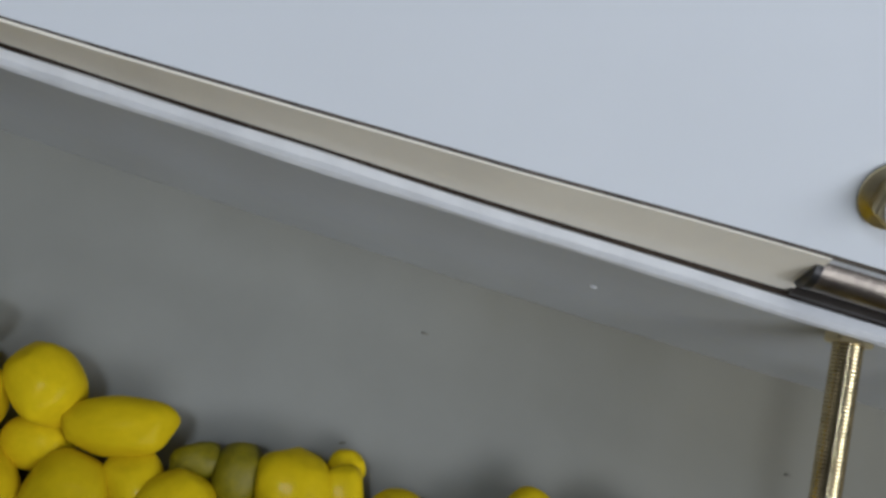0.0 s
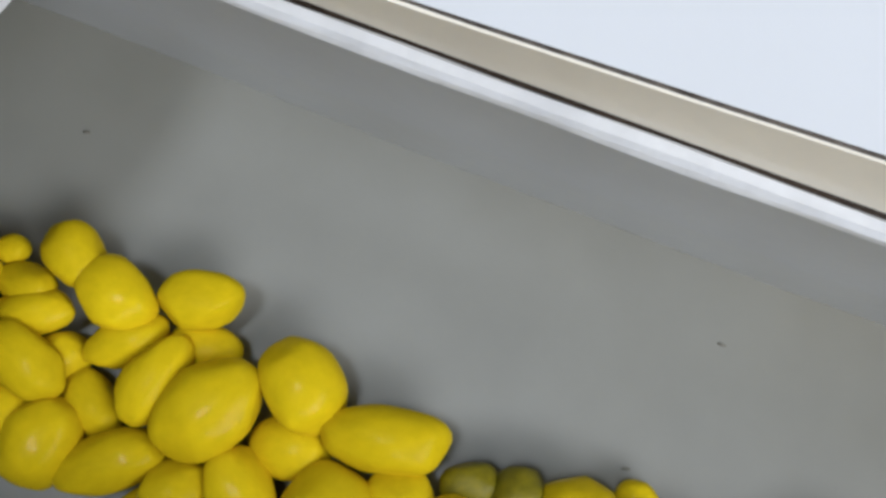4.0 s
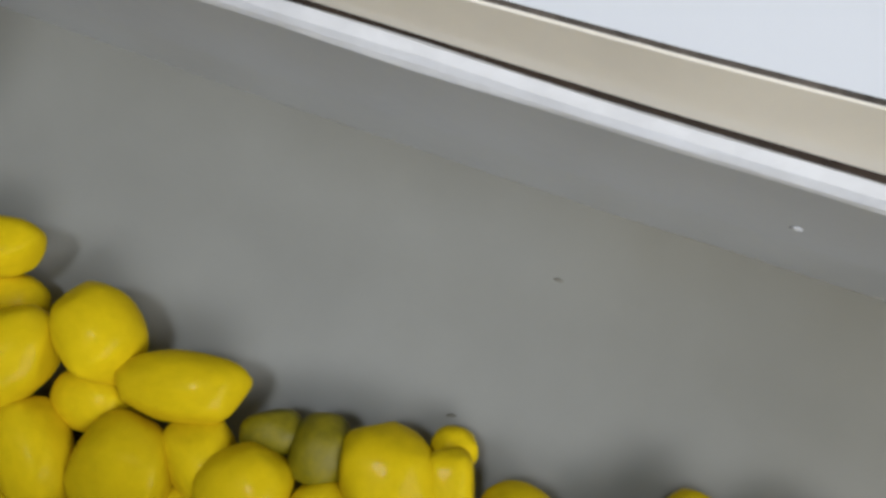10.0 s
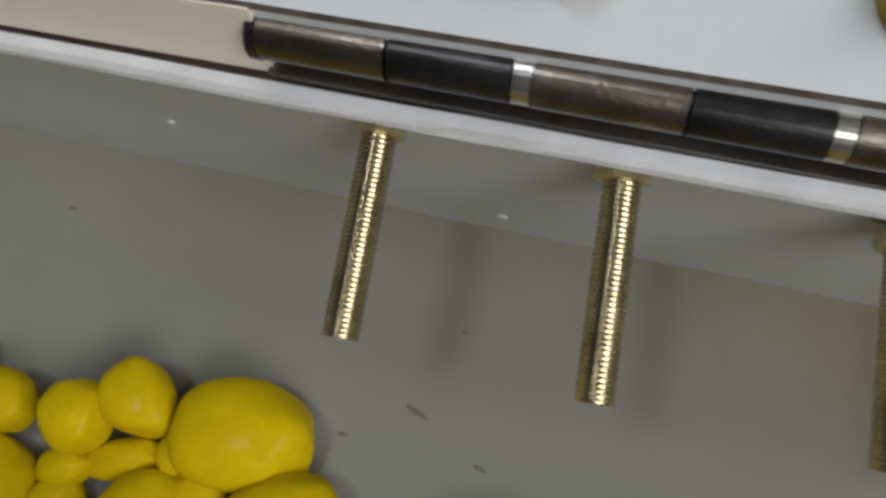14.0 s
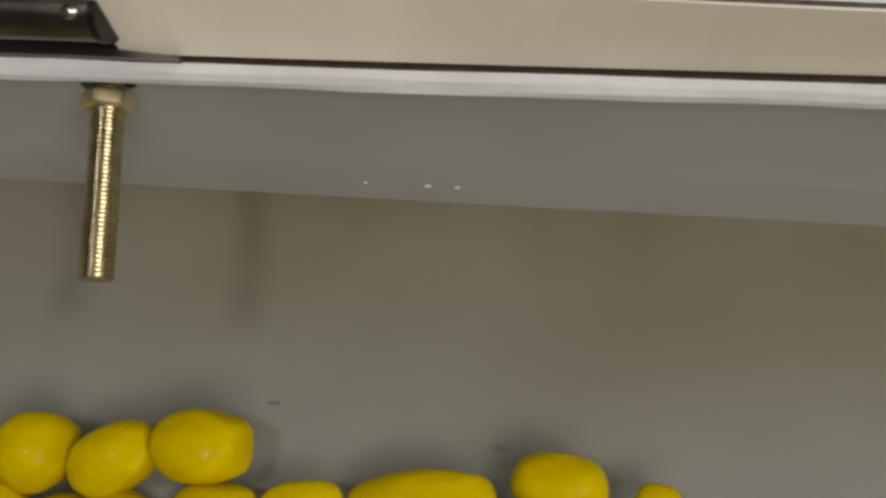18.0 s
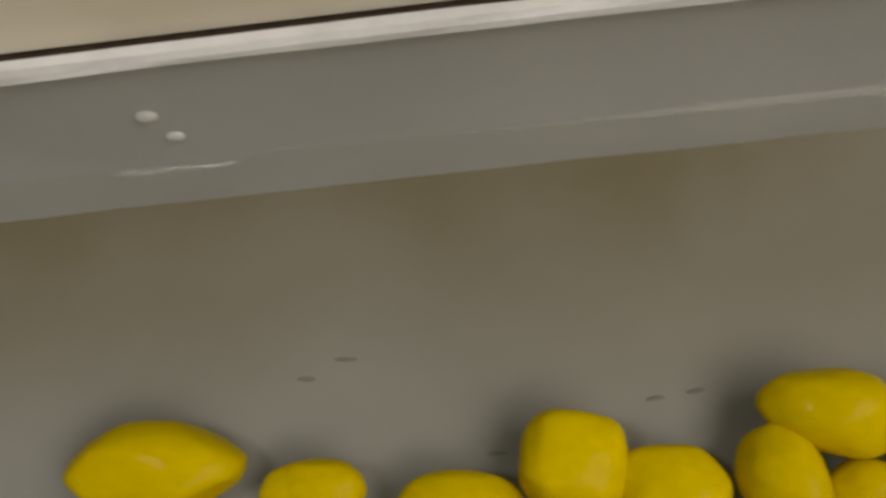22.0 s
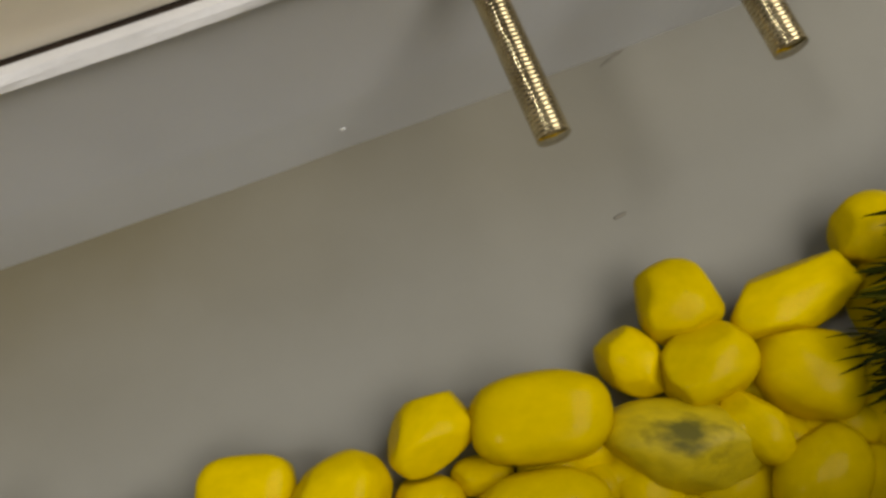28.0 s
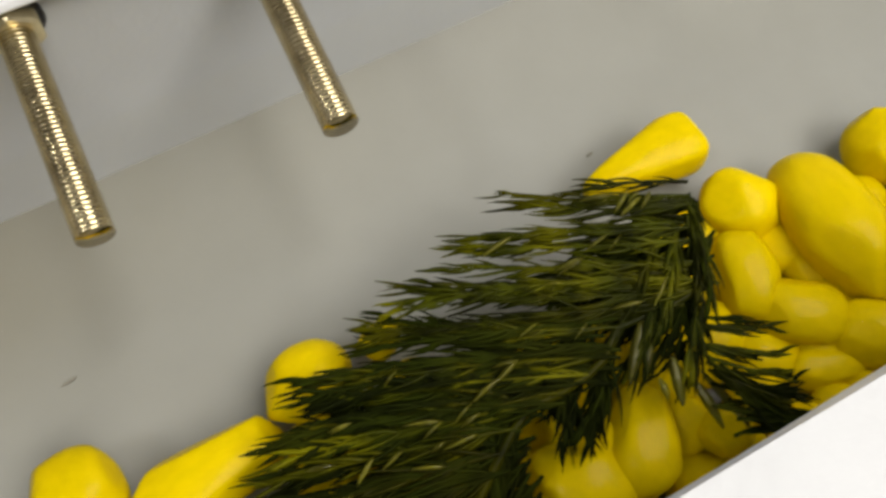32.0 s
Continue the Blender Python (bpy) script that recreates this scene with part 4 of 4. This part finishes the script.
def spray(row, leaf, jitter, mat, parent):
    """One spray of the plant, a little off its row by jitter."""
    z = row[6]
    p = [Vector((row[k] + rng.uniform(-jitter, jitter), row[k + 1] + rng.uniform(-jitter, jitter), z + dz + rng.uniform(-0.5, 0.3) * jitter)) - base for k, dz in ((0, 0.0), (2, 0.0015), (4, -0.0015))]
    bm = bmesh.new()
    frond(bm, *p, rng, leaf=leaf)
    return part("leaf_spray", bm, mat, parent)


bm = bmesh.new()
tube(bm, [Vector((r[0], r[1], r[6] - 0.0006)) - base for r in TOP_SPRAYS + LOW_SPRAYS], 0.0006, 0.0009)
stem = part("stem", bm, PLANT, plant)
for row in TOP_SPRAYS:
    spray(row, 0.0088, 0.0, PLANT, stem)
    spray(row, 0.0065, 0.0030, PLANT, stem)
for row in LOW_SPRAYS:
    spray(row, 0.0085, 0.0, PLANT, stem)
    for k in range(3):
        spray(row, 0.0078, 0.0034, SHADED_LEAF, stem)
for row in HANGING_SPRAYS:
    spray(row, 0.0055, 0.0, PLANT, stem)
    spray(row, 0.0055, 0.0016, SHADED_LEAF, stem)
# depth of the plant, its shade painted by the darker green
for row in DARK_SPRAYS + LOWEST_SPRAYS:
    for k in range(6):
        spray(row, 0.0070, 0.0034, SHADED_LEAF, stem)


def lit_leaf(x, y, z, heading, length, half, mat):
    """A thin leaf with a raised middle, heading in degrees."""
    bm = bmesh.new()
    d = Vector((math.cos(radians(heading)), math.sin(radians(heading)), -0.15))
    side = d.cross(Vector((0, 0, 1))).normalized()
    rows = []
    for k in range(9):
        t = k / 8
        w = half * math.sin(math.pi * (0.05 + 0.92 * t)) ** 0.8
        c = Vector((x, y, z)) - base + d * (length * t) + Vector((0, 0, 0.0006 * math.sin(math.pi * t)))
        rows.append([bm.verts.new(c + side * (w * q) - Vector((0, 0, 0.3 * abs(w * q)))) for q in (-1, 0, 1)])
    for ra, rb in zip(rows, rows[1:]):
        for k in range(2):
            bm.faces.new((ra[k], ra[k + 1], rb[k + 1], rb[k]))
    bmesh.ops.solidify(bm, geom=bm.faces[:], thickness=0.0003)
    part("lit_leaf", bm, mat, plant, "yellow-green leaf sliver, painted as lit")


# hanging leaves below the tip, then slivers between sprays: light painted as pale green
lit_leaf(0.7231, -0.0766, 0.0160, -133, 0.0106, 0.0011, LIT_GREEN)
lit_leaf(0.7229, -0.0800, 0.0150, -135, 0.0071, 0.0007, LIT_GREEN)
lit_leaf(0.7241, -0.0838, 0.0150, -111, 0.0079, 0.0011, LIT_GREEN)
lit_leaf(0.7205, -0.0858, 0.0140, -99, 0.0036, 0.0006, LIT_GREEN)
lit_leaf(0.7259, -0.0878, 0.0120, -89, 0.0091, 0.0009, LIT_GREEN)
lit_leaf(0.7282, -0.0876, 0.0110, -79, 0.0116, 0.0008, LIT_GREEN)
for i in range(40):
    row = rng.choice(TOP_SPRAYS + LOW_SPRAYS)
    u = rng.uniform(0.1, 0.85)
    lit_leaf(row[0] + (row[4] - row[0]) * u, row[1] + (row[5] - row[1]) * u, row[6] + 0.0022, rng.uniform(150, 215), rng.uniform(0.003, 0.006), rng.uniform(0.0002, 0.0005), LIT_GREEN)


# ---- small things ----
def fleck(x, y, turn, length):
    bm = bmesh.new()
    bmesh.ops.create_icosphere(bm, subdivisions=2, radius=1)
    for v in bm.verts:
        v.co *= 1 + 0.35 * noise.noise(v.co * 1.7 + Vector((x * 90, y * 70, 0)))
    ob = part("debris_fleck", bm, SPECK)
    rise = max(0.0, (y - (FAR - 0.024)) / 0.024)
    ob.matrix_world = Matrix.Translation((x, y, FLOOR + 0.0003 + 0.0050 * rise ** 2.2)) @ pose(0, 0, 0, 0, 0, turn) @ Matrix.Diagonal((length * 0.8, 0.00035, 0.0003, 1))
    return tagged(ob, "small dark fleck of debris on the tank floor", "debris", "debris flecks")


fleck(0.2890, -0.0320, -5, 0.0026)
fleck(0.2812, -0.0353, -5, 0.0024)
fleck(0.3174, -0.0529, -5, 0.0024)
fleck(0.3481, -0.0453, 6, 0.0022)
fleck(0.3557, -0.0446, 6, 0.0022)
fleck(0.4131, -0.0357, 9, 0.0030)
fleck(0.4655, -0.0259, 10, 0.0024)
fleck(0.4854, -0.0240, 14, 0.0030)
fleck(0.1011, -0.0433, 3, 0.0018)
fleck(0.0014, -0.0597, -14, 0.0016)
fleck(0.0037, -0.0375, -20, 0.0034)
fleck(0.0190, -0.0451, -12, 0.0018)
fleck(-0.0099, -0.0456, 10, 0.0016)
fleck(-0.0985, -0.0440, 20, 0.0012)
fleck(0.0096, -0.0191, 10, 0.0012)
fleck(-0.0873, -0.0123, 0, 0.0012)
fleck(-0.2354, -0.0172, 12, 0.0010)
fleck(0.6335, -0.0320, 10, 0.0020)
fleck(0.7436, -0.0366, 15, 0.0012)
fleck(0.1495, -0.0478, 0, 0.0018)
fleck(0.6490, 0.0025, 21, 0.0074)


def drop(x, z, r):
    bm = bmesh.new()
    bmesh.ops.create_icosphere(bm, subdivisions=3, radius=r, matrix=Matrix.Diagonal((1.25, 0.5, 0.85, 1)))
    ob = part("pale_bead", bm, DROP)
    ob.location = (x, FAR + bow(x) - r * 0.2, z)
    return tagged(ob, "pale bead on the white wall, for water drops and painted glints", "drop", "water drops on the wall")


# opaque pale grey, so the brightness of the drops is in the colour
DROP = bpy.data.materials.new("drop")
DROP.use_nodes = True
DROP.node_tree.nodes["Principled BSDF"].inputs["Base Color"].default_value = (0.66, 0.66, 0.65, 1)
DROP.node_tree.nodes["Principled BSDF"].inputs["Roughness"].default_value = 0.08
drop(0.2611, 0.0294, 0.0018)
drop(0.2637, 0.0222, 0.0015)
drop(-0.0543, 0.0208, 0.0008)
drop(0.0124, 0.0052, 0.0009)
drop(0.5870, 0.0036, 0.0006)
# three glints at the water's edge, put in as pale beads
drop(0.1160, 0.0045, 0.0005)
drop(0.1297, 0.0045, 0.0007)
drop(0.1360, 0.0045, 0.0006)
